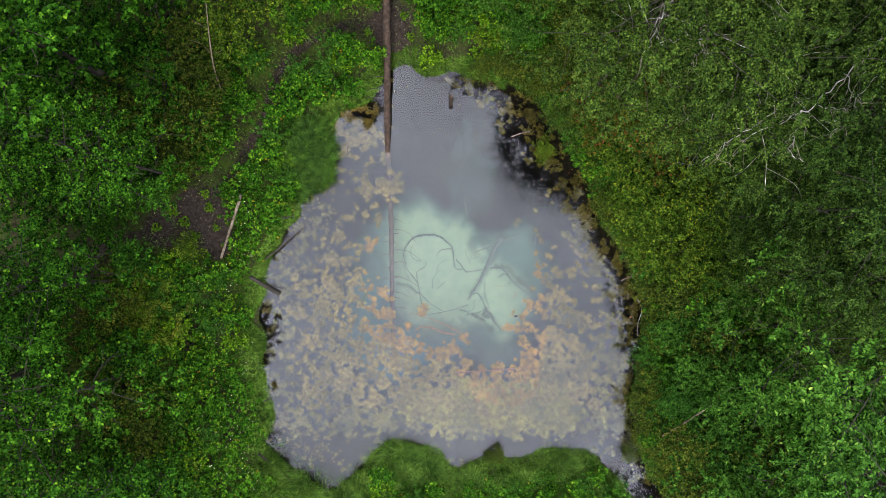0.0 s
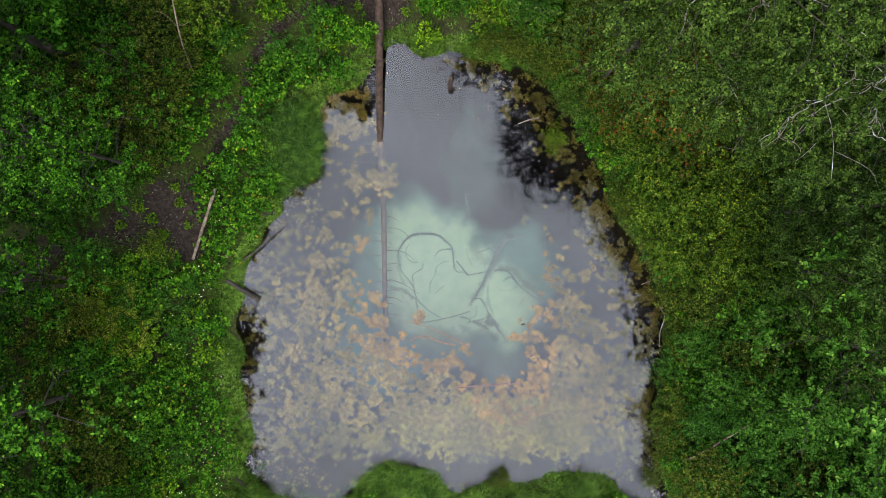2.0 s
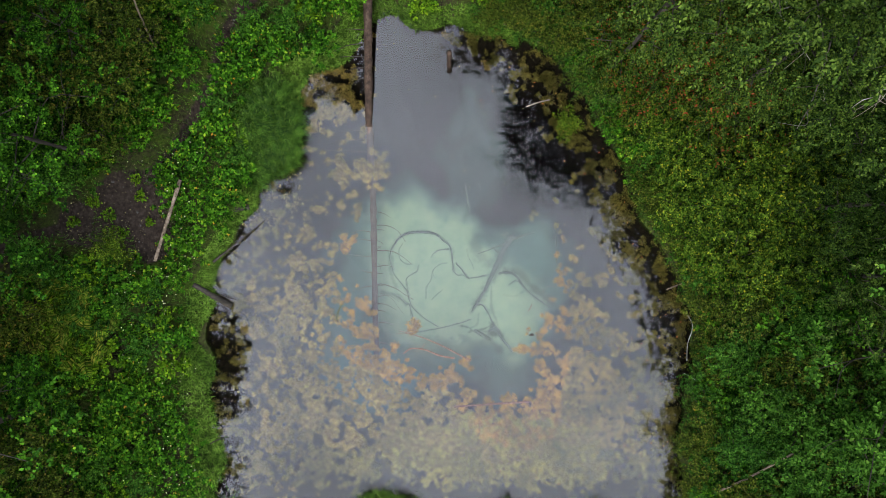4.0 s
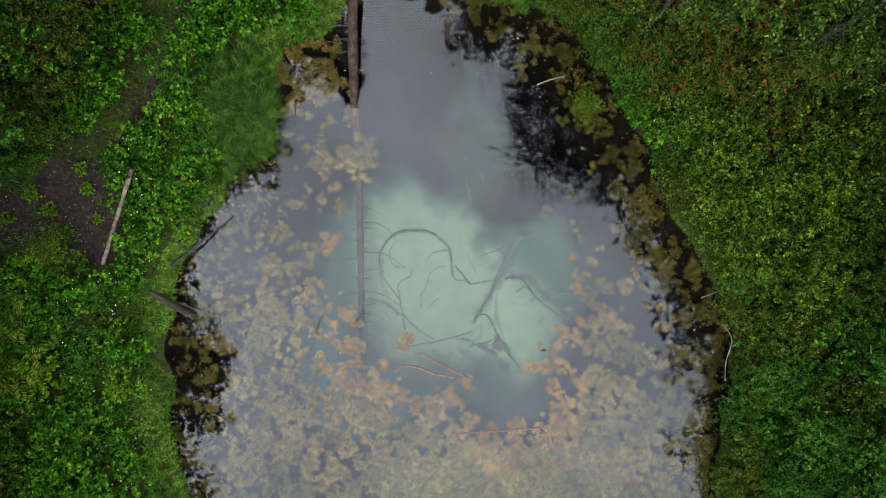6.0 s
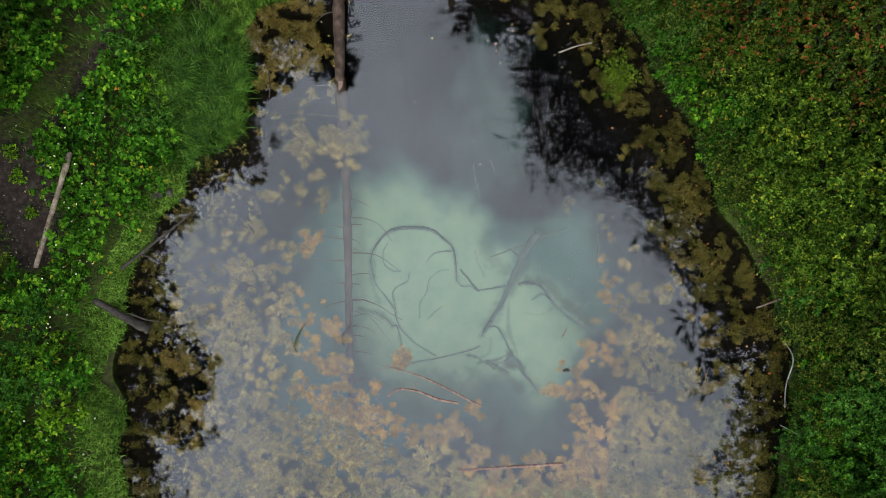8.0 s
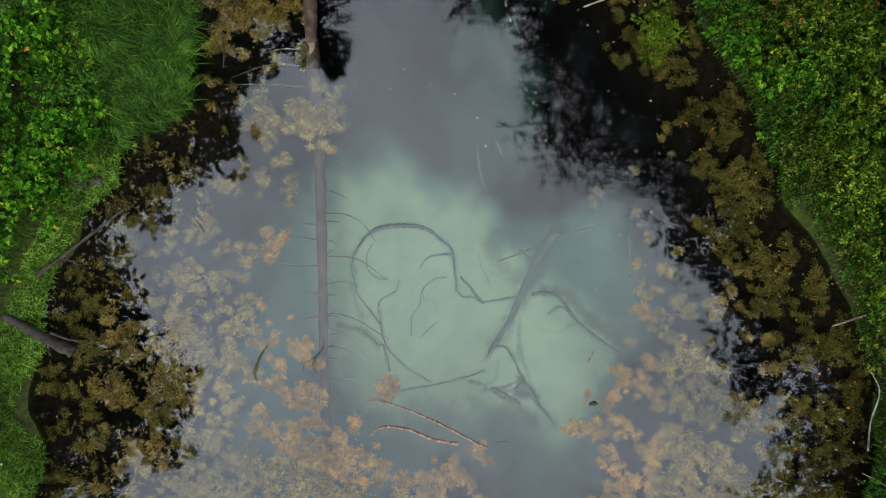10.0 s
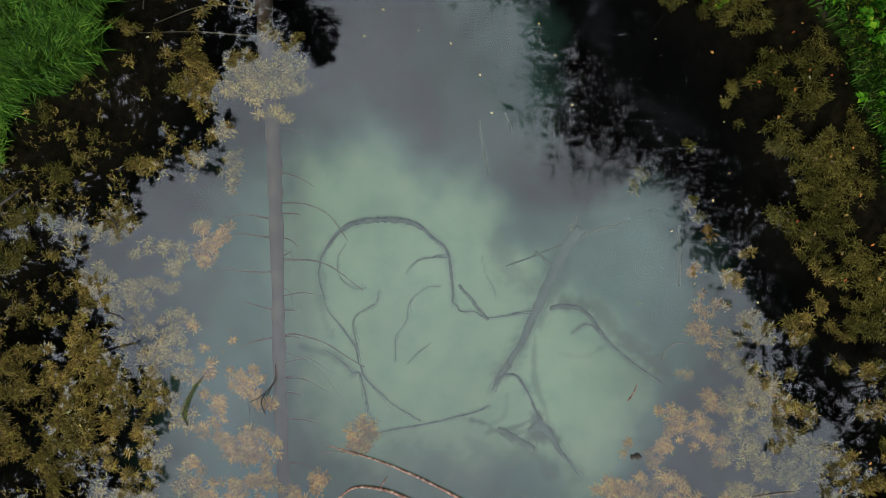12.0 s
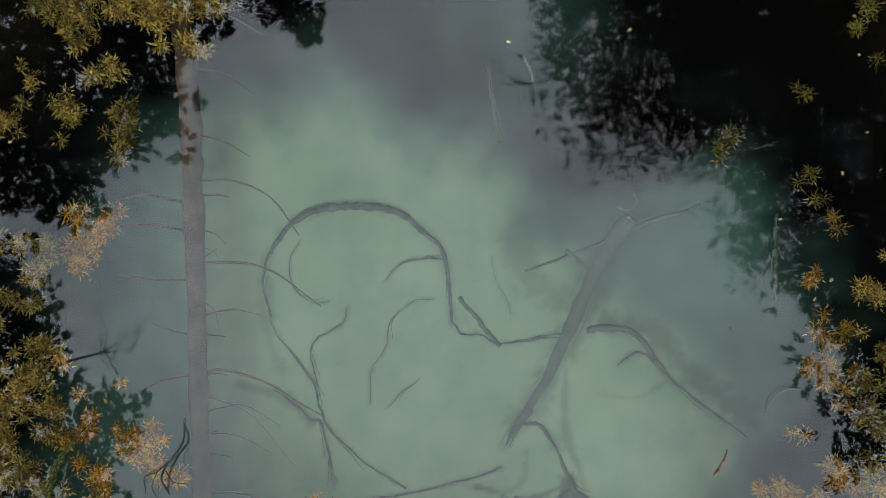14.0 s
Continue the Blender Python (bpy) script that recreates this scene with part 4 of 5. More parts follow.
place(olive_a, [(-12.4, 5.9, 0.95), (-13.8, 7.6, 1.05), (-11.6, 7.8, 0.8), (-14.6, 5.9, 1.1), (-12.6, 9.6, 1.0), (10.7, -2.4, 0.75), (4.9, 8.6, 0.7), (5.8, 9.8, 0.9), (10.8, -9.2, 0.8), (11.3, -11.3, 0.85), (-13.2, 4.0, 0.7), (12.2, -4.4, 0.9), (2.15, -10.35, 0.26), (1.7, -10.55, 0.2), (9.0, -9.6, 0.25), (8.7, -10.3, 0.3)], rng)
place(lush_a, [(12.9, -6.6, 1.35), (12.8, -11.0, 1.4), (15.0, -11.6, 1.6), (14.2, -6.0, 1.5), (16.6, -8.0, 1.8), (17.0, -12.4, 1.7), (11.6, -9.9, 1.1), (10.6, -4.0, 0.85), (11.2, -5.6, 0.9), (10.6, -7.2, 0.8), (12.2, -8.4, 1.0), (11.0, -12.9, 0.9), (12.4, -2.8, 1.0), (13.4, -10.0, 1.1), (3.2, 10.0, 0.7), (4.2, 11.6, 0.9), (1.4, 11.8, 0.75), (6.8, 10.8, 1.0), (-14.6, 2.9, 0.8), (-16.6, 2.0, 0.95), (-15.8, -0.4, 0.6), (2.6, 13.2), (-0.2, 13.0, 0.8)], rng)

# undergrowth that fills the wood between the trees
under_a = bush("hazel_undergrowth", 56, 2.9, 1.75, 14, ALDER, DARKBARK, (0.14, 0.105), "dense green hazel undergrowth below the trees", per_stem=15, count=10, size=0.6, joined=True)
under_b = bush("willow_undergrowth", 57, 3.4, 1.65, 14, OLIVE, DARKBARK, (0.115, 0.075), "dense olive willow undergrowth below the trees", per_stem=16, count=10, size=0.55, joined=True)


def wood_ground(p):
    sd, td = shore_distance(p), trail_distance(p)
    east = (p[:, 0] > 4) & (sd > 3.2) & ((p[:, 0] > 12.5) | (p[:, 1] > 7.5))
    west = (p[:, 0] < -13.6) & (td > 1.3) & (sd > 2)
    north = (p[:, 1] > 12.0) & (td > 1.2)
    return east | west | north


spots = scatter(rng, -21.5, 20.5, -13.8, 16, 2.2, wood_ground, 0.38)
pick = rng.uniform(0, 1, len(spots)) + 0.25 * ripple(spots, 0.5, 44) > 0.42
place(under_a, [tuple(s) for s in spots[pick]], rng, 0.7, 1.1)
place(under_b, [tuple(s) for s in spots[~pick]], rng, 0.7, 1.1)
fringe = bush("shore_willow", 58, 1.15, 0.75, 10, YOUNG, DARKBARK, (0.070, 0.046), "low willow scrub overhanging the water's edge", per_stem=14, count=10, size=0.35, joined=True)
fringe_b = bush("shore_buckthorn", 59, 1.3, 0.8, 10, OLIVE, DARKBARK, (0.065, 0.045), "low olive scrub overhanging the water's edge", per_stem=14, count=10, size=0.35, joined=True)
edge = shore[((shore[:, 0] > 2.6) & (shore[:, 1] > -11.5)) | (shore[:, 1] > 8.2) & (shore[:, 0] > 0.5)]
edge = edge[((edge[:, 1] > -10.0) | (edge[:, 0] > 9))]
near = [(x + rng.uniform(0.1, 0.6), y + rng.uniform(-0.1, 0.35)) for x, y in edge.tolist()]
near += [(x + rng.uniform(0.4, 1.1), y + rng.uniform(0.0, 0.8)) for x, y in edge[::2].tolist()]
place(fringe, near[0::3], rng, 0.45, 0.95)
place(fringe_b, near[1::3] + near[2::3], rng, 0.5, 1.05)

# low plants: nettles, brambles, lush herbs
herb_a = bush("nettle_clump", 61, 0.95, 0.55, 9, HERB, HERB, (0.125, 0.085), "clump of dense green nettles and herbs", "herb", per_stem=7, count=9, size=0.30, joined=True)
herb_b = bush("bramble_clump", 62, 0.75, 0.60, 8, HERB, HERB, (0.11, 0.085), "low green bramble clump", "herb", per_stem=7, count=9, size=0.32, joined=True)
herb_c = bush("yellow_green_herb", 63, 0.60, 0.50, 7, LUSH, LUSH, (0.115, 0.08), "bright yellow-green leafy herb clump", "herb", per_stem=7, count=9, size=0.28, joined=True)


def herb_ground(p):
    sd, td = shore_distance(p), trail_distance(p)
    west = (p[:, 0] < -6) & (p[:, 1] < 9.5) & (p[:, 0] > -17.5)
    north = (p[:, 1] > 6.5) & (p[:, 0] > -8) & (p[:, 0] < 7)
    south = p[:, 1] < -10
    east = (p[:, 0] > 6) & (sd < 3.0)
    sedge_bed = (p[:, 0] > -8.0) & (p[:, 0] < -6.2) & (p[:, 1] > 2.6) & (p[:, 1] < 6.3)
    margin = np.where(east, 0.38, 0.62 + 0.22 * ripple(p, 1.1, 23)) + np.where(south & (p[:, 0] < 0), 0.45, 0.0)
    return ~sedge_bed & (sd > margin) & (td > 0.42) & (west | north | south | east)


spots = scatter(rng, -17.5, 13.0, -14.5, 13.5, 0.78, herb_ground)
kind = ripple(spots, 0.8, 71) + rng.normal(0, 0.5, len(spots))
herb_d = bush("willowherb_clump", 64, 1.0, 0.55, 9, YOUNG, HERB, (0.105, 0.05), "upright green willowherb clump with narrow leaves", "herb", per_stem=7, count=9, size=0.30, joined=True)
herb_e = bush("ground_elder_patch", 65, 0.55, 0.62, 9, HERB, HERB, (0.095, 0.07), "low leafy green ground elder patch", "herb", per_stem=7, count=9, size=0.28, joined=True)
pick = np.where(kind > 0.8, 2, np.where(kind > 0.35, 3, np.where(kind > -0.1, 0, np.where(kind > -0.5, 4, 1))))
for master, k in ((herb_a, 0), (herb_b, 1), (herb_c, 2), (herb_d, 3), (herb_e, 4)):
    mine = spots[pick == k]
    order = np.argsort(np.abs(mine[:, 0] + 9) * (mine[:, 0] < 3) + 9 * (mine[:, 0] >= 3), kind="stable")
    place(master, [tuple(s) for s in mine[order][:300]], rng, 0.75, 1.25)


# ---- grasses ----
def tussock(name, seed, n, radius, height, reach, material, label):
    rng = np.random.default_rng(seed)
    ang, r = rng.uniform(0, 6.283, n), radius * np.sqrt(rng.uniform(0, 1, n))
    base = np.stack([r * np.cos(ang), r * np.sin(ang), np.full(n, -0.04)], axis=1)
    wind = np.array([0.25, -0.15])
    lean = np.stack([np.cos(ang), np.sin(ang)], axis=1) * (reach * rng.uniform(0.0, 0.6, n) * (0.3 + r / radius))[:, None] + wind * 2.0 * reach * rng.uniform(0.4, 1.2, (n, 1)) + rng.normal(0, 0.17, (n, 2))
    v, t = blades(rng, base, lean, height * rng.uniform(0.55, 1.1, n), rng.uniform(0.005, 0.011, n))
    ob = thing(name, label, "grass tussock")
    part("foliage", mesh_from(name, v, t, material), ob, kind="stuff")
    return ob


sedge = tussock("sedge_tussock", 81, 420, 0.42, 0.62, 0.5, SEDGE, "tussock of long arching green sedge blades")
sp = scatter(rng, -8.0, -6.1, 2.6, 6.6, 0.40, lambda p: (shore_distance(p) > -0.08) & (shore_distance(p) < 2.0) & (trail_distance(p) > 0.3))
sp2 = scatter(rng, -9.5, 8.0, -13.6, -10.0, 0.50, lambda p: (shore_distance(p) > np.where(p[:, 0] < 0, 0.0, 0.5)) & (shore_distance(p) < 1.7))
sp3 = np.array([(-6.9, -12.1), (-6.1, -12.2), (-5.4, -11.75), (-7.7, -11.75), (-8.4, -11.15), (-8.0, -11.0), (-6.6, -11.6), (-5.0, -11.2), (-4.6, -10.9), (-7.2, -11.3), (-9.0, -10.4), (-3.6, -10.2), (-2.6, -10.0), (-1.6, -10.1)])
place(sedge, [tuple(s) for s in sp], rng, 0.7, 1.2)
bank_sedge = tussock("bank_sedge", 83, 420, 0.42, 0.60, 0.55, MOSSY, "pale green tussock of arching sedge on the south bank")
place(bank_sedge, [tuple(s) for s in sp2], rng, 0.7, 1.2)
reed = tussock("reed_tuft", 82, 60, 0.35, 0.55, 0.45, SEDGE, "thin tuft of reed blades standing in the shallows")
place(reed, [tuple(s) for s in sp3], rng, 0.7, 1.1)


def grass_field(name, seed, n, keep, height, material, label, belt=None, width=(0.006, 0.013)):
    """Blades over the banks, or in a belt (from, to) metres off the shoreline."""
    rng = np.random.default_rng(seed)
    if belt:
        k = rng.integers(0, len(shore), n)
        along = np.roll(shore, -1, axis=0)[k] - shore[k]
        out = unit(np.stack([along[:, 1], -along[:, 0]], axis=1)) * (1 if SEAWARD else -1)
        p = shore[k] + along * rng.uniform(0, 1, (n, 1)) + out * rng.uniform(*belt, (n, 1))
    else:
        p = np.stack([rng.uniform(-16, 13, n), rng.uniform(-14.5, 13.5, n)], axis=1)
    sd = shore_distance(p)
    ok = keep(p, sd)
    p, sd = p[ok], sd[ok]
    base = np.column_stack([p, np.maximum(ground_height(p, sd), -0.02) - 0.01])
    m = len(p)
    v, t = blades(rng, base, rng.normal(0, 0.10, (m, 2)), height * rng.uniform(0.4, 1.1, m), rng.uniform(*width, m))
    return tagged(new(name, mesh_from(name, v, t, material)), label, "grass", kind="stuff")


# whether the right-hand side of the shoreline's run is land
probe = np.roll(shore, -1, axis=0)[5] - shore[5]
SEAWARD = shore_distance(np.array([shore[5] + unit(np.array([probe[1], -probe[0]])) * 0.4]))[0] > 0
grass_field("shore_grass", 91, 150000, lambda p, sd: (sd > -0.22 - 0.25 * ripple(p, 1.2, 8)) & (sd < 0.75 + 0.3 * ripple(p, 0.9, 18)) & (trail_distance(p) > 0.1) & ((p[:, 0] < 2.5) | (p[:, 1] < -10.2)), 0.085, MOSSY, "short bright-green grass and moss fringing the shore", (-0.5, 1.0), (0.010, 0.020))
grass_field("sedge_fringe", 94, 46000, lambda p, sd: (ripple(p, 0.8, 77) > -0.6) & (sd > -0.08) & (sd < 0.55) & (p[:, 0] > 2.0) & (p[:, 1] > -10.2), 0.30, SEDGE, "dark green sedge hanging over the east shore", (-0.1, 0.8), (0.008, 0.016))
grass_field("bank_grass", 92, 80000, lambda p, sd: (sd > 0.6) & (sd < 6) & (trail_distance(p) > -0.15 + 0.3 * ripple(p, 2.0, 9)), 0.25, SEDGE, "thin green grass between the plants of the bank")


grass_field("meadow_grass", 93, 260000, lambda p, sd: (sd > 0.15) & (p[:, 1] < -10.1) & (p[:, 0] > -9.5) & (p[:, 0] < 9) & (sd < 3.5), 0.30, MOSSY, "fresh bright-green grass on the south bank")


def fern(name, seed, label):
    rng = np.random.default_rng(seed)
    ob = thing(name, label, "fern")
    for i in range(11):
        ang = i * 2.399
        out = np.array([math.cos(ang), math.sin(ang), 0])
        side = np.array([-out[1], out[0], 0])
        s = np.linspace(0.12, 1, 26)
        L = rng.uniform(0.8, 1.1)
        line = out * (s * L)[:, None] + np.array([0, 0, 1.0]) * (0.75 * np.sin(s * 2.0))[:, None]
        w = 0.24 * np.sin(np.pi * (0.12 + 0.88 * s)) ** 0.8 + 0.02
        b = np.vstack([line, line])
        al = np.vstack([side[None] + out * 0.35, -side[None] + out * 0.35]).repeat(26, axis=0) + rng.normal(0, 0.06, (52, 3))
        v, t = leaves(b, al, np.array([0, 0, 1.0]) + rng.normal(0, 0.1, (52, 3)), np.concatenate([w, w]), 0.045, False, 0.05)
        part("frond", mesh_from(name + "_frond", v, t, FERN), ob)
    return ob


place(fern("fern", 95, "arching yellow-green fern among the nettles"), [(-15.4, -3.2, 1.2), (-14.2, -3.7, 1.3), (-13.6, -2.7, 1.0), (-14.8, -2.2, 1.1), (-12.6, -6.2, 0.7), (-13.2, -11.0, 0.8), (1.6, 10.3, 0.8)], rng)

# pale flower heads and fallen leaves on the herbs
n = 260
p = np.stack([rng.uniform(-13, -9.6, n), rng.uniform(-12, 4, n)], axis=1)
p = p[(shore_distance(p) > 0.3) & (trail_distance(p) > 0.2)]
b = np.column_stack([p, ground_height(p) + rng.uniform(0.35, 0.95, len(p))])
v, t = leaves(b, rng.normal(0, 1, b.shape) * (1, 1, 0.2), np.array([0, 0, 1.0]) + rng.normal(0, 0.2, b.shape), 0.06, 0.05)
tagged(new("flower_heads", mesh_from("flower_heads", v, t, FLOWER)), "small pale flower heads among the herbs", "flowers", kind="stuff")


n = 9000
p = np.stack([rng.uniform(-20, -1.5, n), rng.uniform(-2, 13, n)], axis=1)
p = p[(trail_distance(p) < 0.35) & (shore_distance(p) > 0.2)]
b = np.column_stack([p, ground_height(p) + rng.uniform(0.008, 0.03, len(p))])
v, t = leaves(b, rng.normal(0, 1, b.shape) * (1, 1, 0.15), np.array([0, 0, 1.0]) + rng.normal(0, 0.3, b.shape), rng.uniform(0.03, 0.07, len(b)), rng.uniform(0.02, 0.05, len(b)))
tagged(new("leaf_litter", mesh_from("leaf_litter", v, t, LITTER)), "brown and grey leaf litter trodden into the path", "leaves", kind="stuff")


def stone(seed):
    g = np.random.default_rng(seed)
    bm = bmesh.new()
    bmesh.ops.create_icosphere(bm, subdivisions=2, radius=1.0)
    for w in bm.verts:
        w.co = Vector((w.co.x, w.co.y * 0.8, w.co.z * 0.5)) * (1 + 0.25 * noise.noise(w.co * 1.4 + Vector((seed, 0, 0))))
    me = bpy.data.meshes.new("stone")
    bm.to_mesh(me)
    bm.free()
    me.materials.append(STONE)
    return me


shapes = [stone(k) for k in range(4)]
for i in range(26):
    while True:
        q = np.array([[rng.uniform(-15, -2), rng.uniform(-0.5, 12)]])
        if trail_distance(q)[0] < 0.0 and shore_distance(q)[0] > 0.4:
            break
    s = rng.uniform(0.025, 0.075)
    ob = tagged(new("stone", shapes[i % 4]), "grey stone half sunk in the path's mud", "stone", "stones on the path")
    ob.matrix_basis = Matrix.Translation((q[0, 0], q[0, 1], on_ground(*q[0]) + s * 0.12)) @ Matrix.Rotation(rng.uniform(0, 6.28), 4, "Z") @ Matrix.Diagonal((s, s, s, 1))

# tufts that have seeded themselves in the mud
place(copy_thing(herb_c, Matrix.Identity(4)), [(-12.2, 1.9, 0.45), (-13.4, 1.2, 0.5), (-12.9, 0.5, 0.4), (-11.9, 0.9, 0.35), (-13.9, 1.7, 0.5), (-12.4, 2.6, 0.4), (-14.8, 0.9, 0.45), (-4.3, 10.6, 0.35), (-2.5, 11.4, 0.4), (-2.2, 10.4, 0.4)], rng)


# ---- in the water: pondweed mats ----
def weed_cover(p):
    """How freely weed grows: above nought in the mats, with a ragged net of gaps."""
    x, y = p[:, 0], p[:, 1]
    net = cloudy(p, 16.0, (0.5, 0.22), (1.6, 0.38), (3.0, 0.62), (6.0, 0.30))
    away = outline_distance(p, OPEN_WATER) + 0.45 * net
    cover = 0.02 + 0.03 * (x > 2) + net - 1.2 * (1 - ss(away, -0.05, 0.35))
    # thinner towards the west bank and north of the mats, closed mats in the south
    cover -= 0.13 * ss(-x, 6.4, 8.8) + 0.22 * ss(y, -0.5, 1.8) * (x < -2)
    cover += 0.14 * ss(-y, 4.0, 7.0) - 0.50 * ss(-y, 8.8, 10.2)
    cover -= 0.6 * ((x > 2.5) & (y > 0.6)) * ss(-shore_distance(p), 0.9, 1.9)
    by_log = np.hypot((x + 4.0) / 1.75, (y - 2.95) / 0.62)
    cove = np.hypot((x + 4.9) / 1.5, (y - 6.0) / 1.35)
    east_margin = (x > 3.4) & (y > -1.0)
    cover = np.maximum(cover, np.maximum(0.16 - 0.42 * by_log ** 2, 0.26 - 0.45 * cove ** 2) + 0.9 * net)
    cover = np.where(east_margin, np.maximum(cover, net + 0.08 - 0.10 * (y > 1.5) - 0.5 * ss(-shore_distance(p), 1.2, 2.6)), cover)
    for tx, ty, r in ((-1.66, -3.18, 0.36), (2.52, -2.56, 0.22), (4.78, -0.57, 0.22), (3.17, 1.19, 0.2), (0.45, -4.62, 0.3), (0.75, -4.8, 0.25)):
        cover = np.maximum(cover, 0.3 - 0.5 * (np.hypot(x - tx, y - ty) / r) ** 2 + 0.5 * net)
    return np.where((outline_distance(p, CLAY) < -0.6) & (np.hypot(x + 1.66, y + 3.18) > 0.5), -1.0, cover)


def weed_mat(name, spots, material, depth, leaf, label, seed, reach=0.085, count=42):
    """Feathery rosettes: narrow leaves that radiate from each spot, almost level under the surface."""
    rng = np.random.default_rng(seed)
    m = len(spots)
    c = np.column_stack([spots, np.maximum(-rng.uniform(*depth, m), np.minimum(ground_height(spots) + 0.025, -0.014))])
    ang = (np.arange(count)[None, :] * 2.399 + rng.uniform(0, 6.283, (m, 1))) + rng.normal(0, 0.25, (m, count))
    d = np.stack([np.cos(ang), np.sin(ang), rng.normal(0.05, 0.22, (m, count))], axis=2)
    f = ((np.arange(count) + 0.5) / count)[None, :, None] * rng.uniform(0.7, 1.3, (m, 1, 1))
    b = c[:, None, :] + d * reach * f
    k = (rng.uniform(0.65, 1.25, (m, count)) * rng.uniform(0.75, 1.2, (m, 1))).ravel()
    al = unit((d + rng.normal(0, 0.30, d.shape)).reshape(-1, 3))
    nm = np.array([0, 0, 1.0]) + rng.normal(0, 0.28, al.shape)
    sd = unit(np.cross(al, nm)) * (leaf[1] * k)[:, None] * 0.5
    b = b.reshape(-1, 3)
    v = np.stack([b - sd, b + sd, b + al * (leaf[0] * k)[:, None]], axis=1).reshape(-1, 3)
    t = np.arange(len(v)).reshape(-1, 3)
    v[:, 2] = np.minimum(v[:, 2], -0.012)
    return tagged(new(name, mesh_from(name, v, t, material)), label, "pondweed", kind="stuff")


g = np.random.default_rng(101)
p = np.stack([g.uniform(-10, 10, 64000), g.uniform(-12, 8.5, 64000)], axis=1)
p = p[shore_distance(p) < -0.1]
grown = weed_cover(p) + g.normal(0, 0.035, len(p))
p, grown = p[grown > 0.05], grown[grown > 0.05]
sd = shore_distance(p)
rim = outline_distance(p, OPEN_WATER)
rust = (rim < 1.5 + 0.8 * ripple(p, 0.9, 12)) & (p[:, 1] < 0.4) & (np.abs(p[:, 0]) < 4.6)
# drab: weed by the banks, painted darker where the trees shade it
drab = ~rust & (((sd > -1.9 + 0.5 * ripple(p, 0.8, 31)) | (p[:, 1] < -8.4 + 0.5 * ripple(p, 0.7, 41))) & ((p[:, 1] < 3.0) | (p[:, 0] > 0)) | (p[:, 0] > 2.5) & (p[:, 1] > 0.3))
weed_mat("pondweed", p[~rust & ~drab], WEED, (0.02, 0.16), (0.056, 0.021), "golden-brown pondweed mats just under the water", 111)
weed_mat("orange_pondweed", p[rust], ORANGE, (0.015, 0.12), (0.052, 0.019), "orange-brown pondweed round the open clay", 112)
weed_mat("silted_pondweed", p[drab], SHADED_SILT, (0.04, 0.28), (0.054, 0.019), "olive silt-covered pondweed near the shore, tree shade in its colour", 113, 0.085, 30)
# the yellow algae band before the south bank
p = np.stack([g.uniform(-4.2, 7.6, 15000), g.uniform(-10.0, -6.6, 15000)], axis=1)
band = np.hypot((p[:, 0] - 1.8) / 5.4, (p[:, 1] + 8.25) / 1.35) + cloudy(p, 61.0, (0.7, 0.5), (2.5, 0.4), (6.0, 0.35))
p = p[(band < 0.95) & (shore_distance(p) < -0.4)]
weed_mat("algae_mat", p, ALGAE, (0.02, 0.22), (0.055, 0.020), "yellow-olive algae and fine weed under the water", 115, 0.08, 14)
# fine loose scraps of weed over the shallows by the west bank
p = np.stack([g.uniform(-9.8, -5.4, 5200), g.uniform(-11, 3.0, 5200)], axis=1)
p = p[(shore_distance(p) < -0.15) & (cloudy(p, 51.0, (0.8, 0.6), (3.0, 0.6)) > 0.0)]
weed_mat("weed_scraps", p, WEED, (0.012, 0.03), (0.055, 0.022), "loose brown scraps of weed on the shallows", 114, 0.03, 4)

p = np.stack([g.uniform(1.0, 9.3, 560), g.uniform(-9.5, 8.5, 560)], axis=1)
p = p[(shore_distance(p) < -0.05) & (shore_distance(p) > -2.3 + 0.8 * ripple(p, 1.0, 15))]
b = np.column_stack([p, np.full(len(p), 0.007)])
v, t = leaves(b, g.normal(0, 1, b.shape) * (1, 1, 0.03), np.array([0, 0, 1.0]) + g.normal(0, 0.08, b.shape), g.uniform(0.04, 0.085, len(b)), g.uniform(0.03, 0.055, len(b)))
tagged(new("autumn_leaves", mesh_from("autumn_leaves", v, t, AUTUMN)), "fallen orange, red and tan leaves afloat by the bank", "leaves", kind="stuff")

n = 1500
p = np.stack([rng.uniform(-10, 10, n), rng.uniform(-12, 9, n)], axis=1)
p = p[(shore_distance(p) < -0.2) & (outline_distance(p, CLAY) > 0.4) & ((rng.uniform(0, 1, n) < 0.15) | ((p[:, 0] > 5.5) & (p[:, 1] < -4)))]
b = np.column_stack([p, np.full(len(p), 0.006)])
v, t = leaves(b, rng.normal(0, 1, b.shape) * (1, 1, 0.02), np.array([0, 0, 1.0]) + rng.normal(0, 0.05, b.shape), rng.uniform(0.035, 0.07, len(b)), rng.uniform(0.025, 0.05, len(b)))
tagged(new("fallen_leaves", mesh_from("fallen_leaves", v, t, PALE)), "small pale fallen leaves floating on the pond", "leaves", kind="stuff")


# ---- timber ----
def timber(name, label, category, points, r0, r1, material, sides=10, seed=1, branches=(), branch_name="branch", per=8, knots=0.12):
    """A log, pole or stick with its branch stubs: (points, r0, r1, material)."""
    g = np.random.default_rng(seed)
    ob = thing(name, label, category)
    part("stem", tubes_mesh(name, [(points, r0, r1)], material, sides, per, g, knots), ob)
    for pts, b0, b1, mat in branches:
        part(branch_name, tubes_mesh(name + "_" + branch_name, [(pts, b0, b1)], mat, 6, 5, g), ob)
    return ob


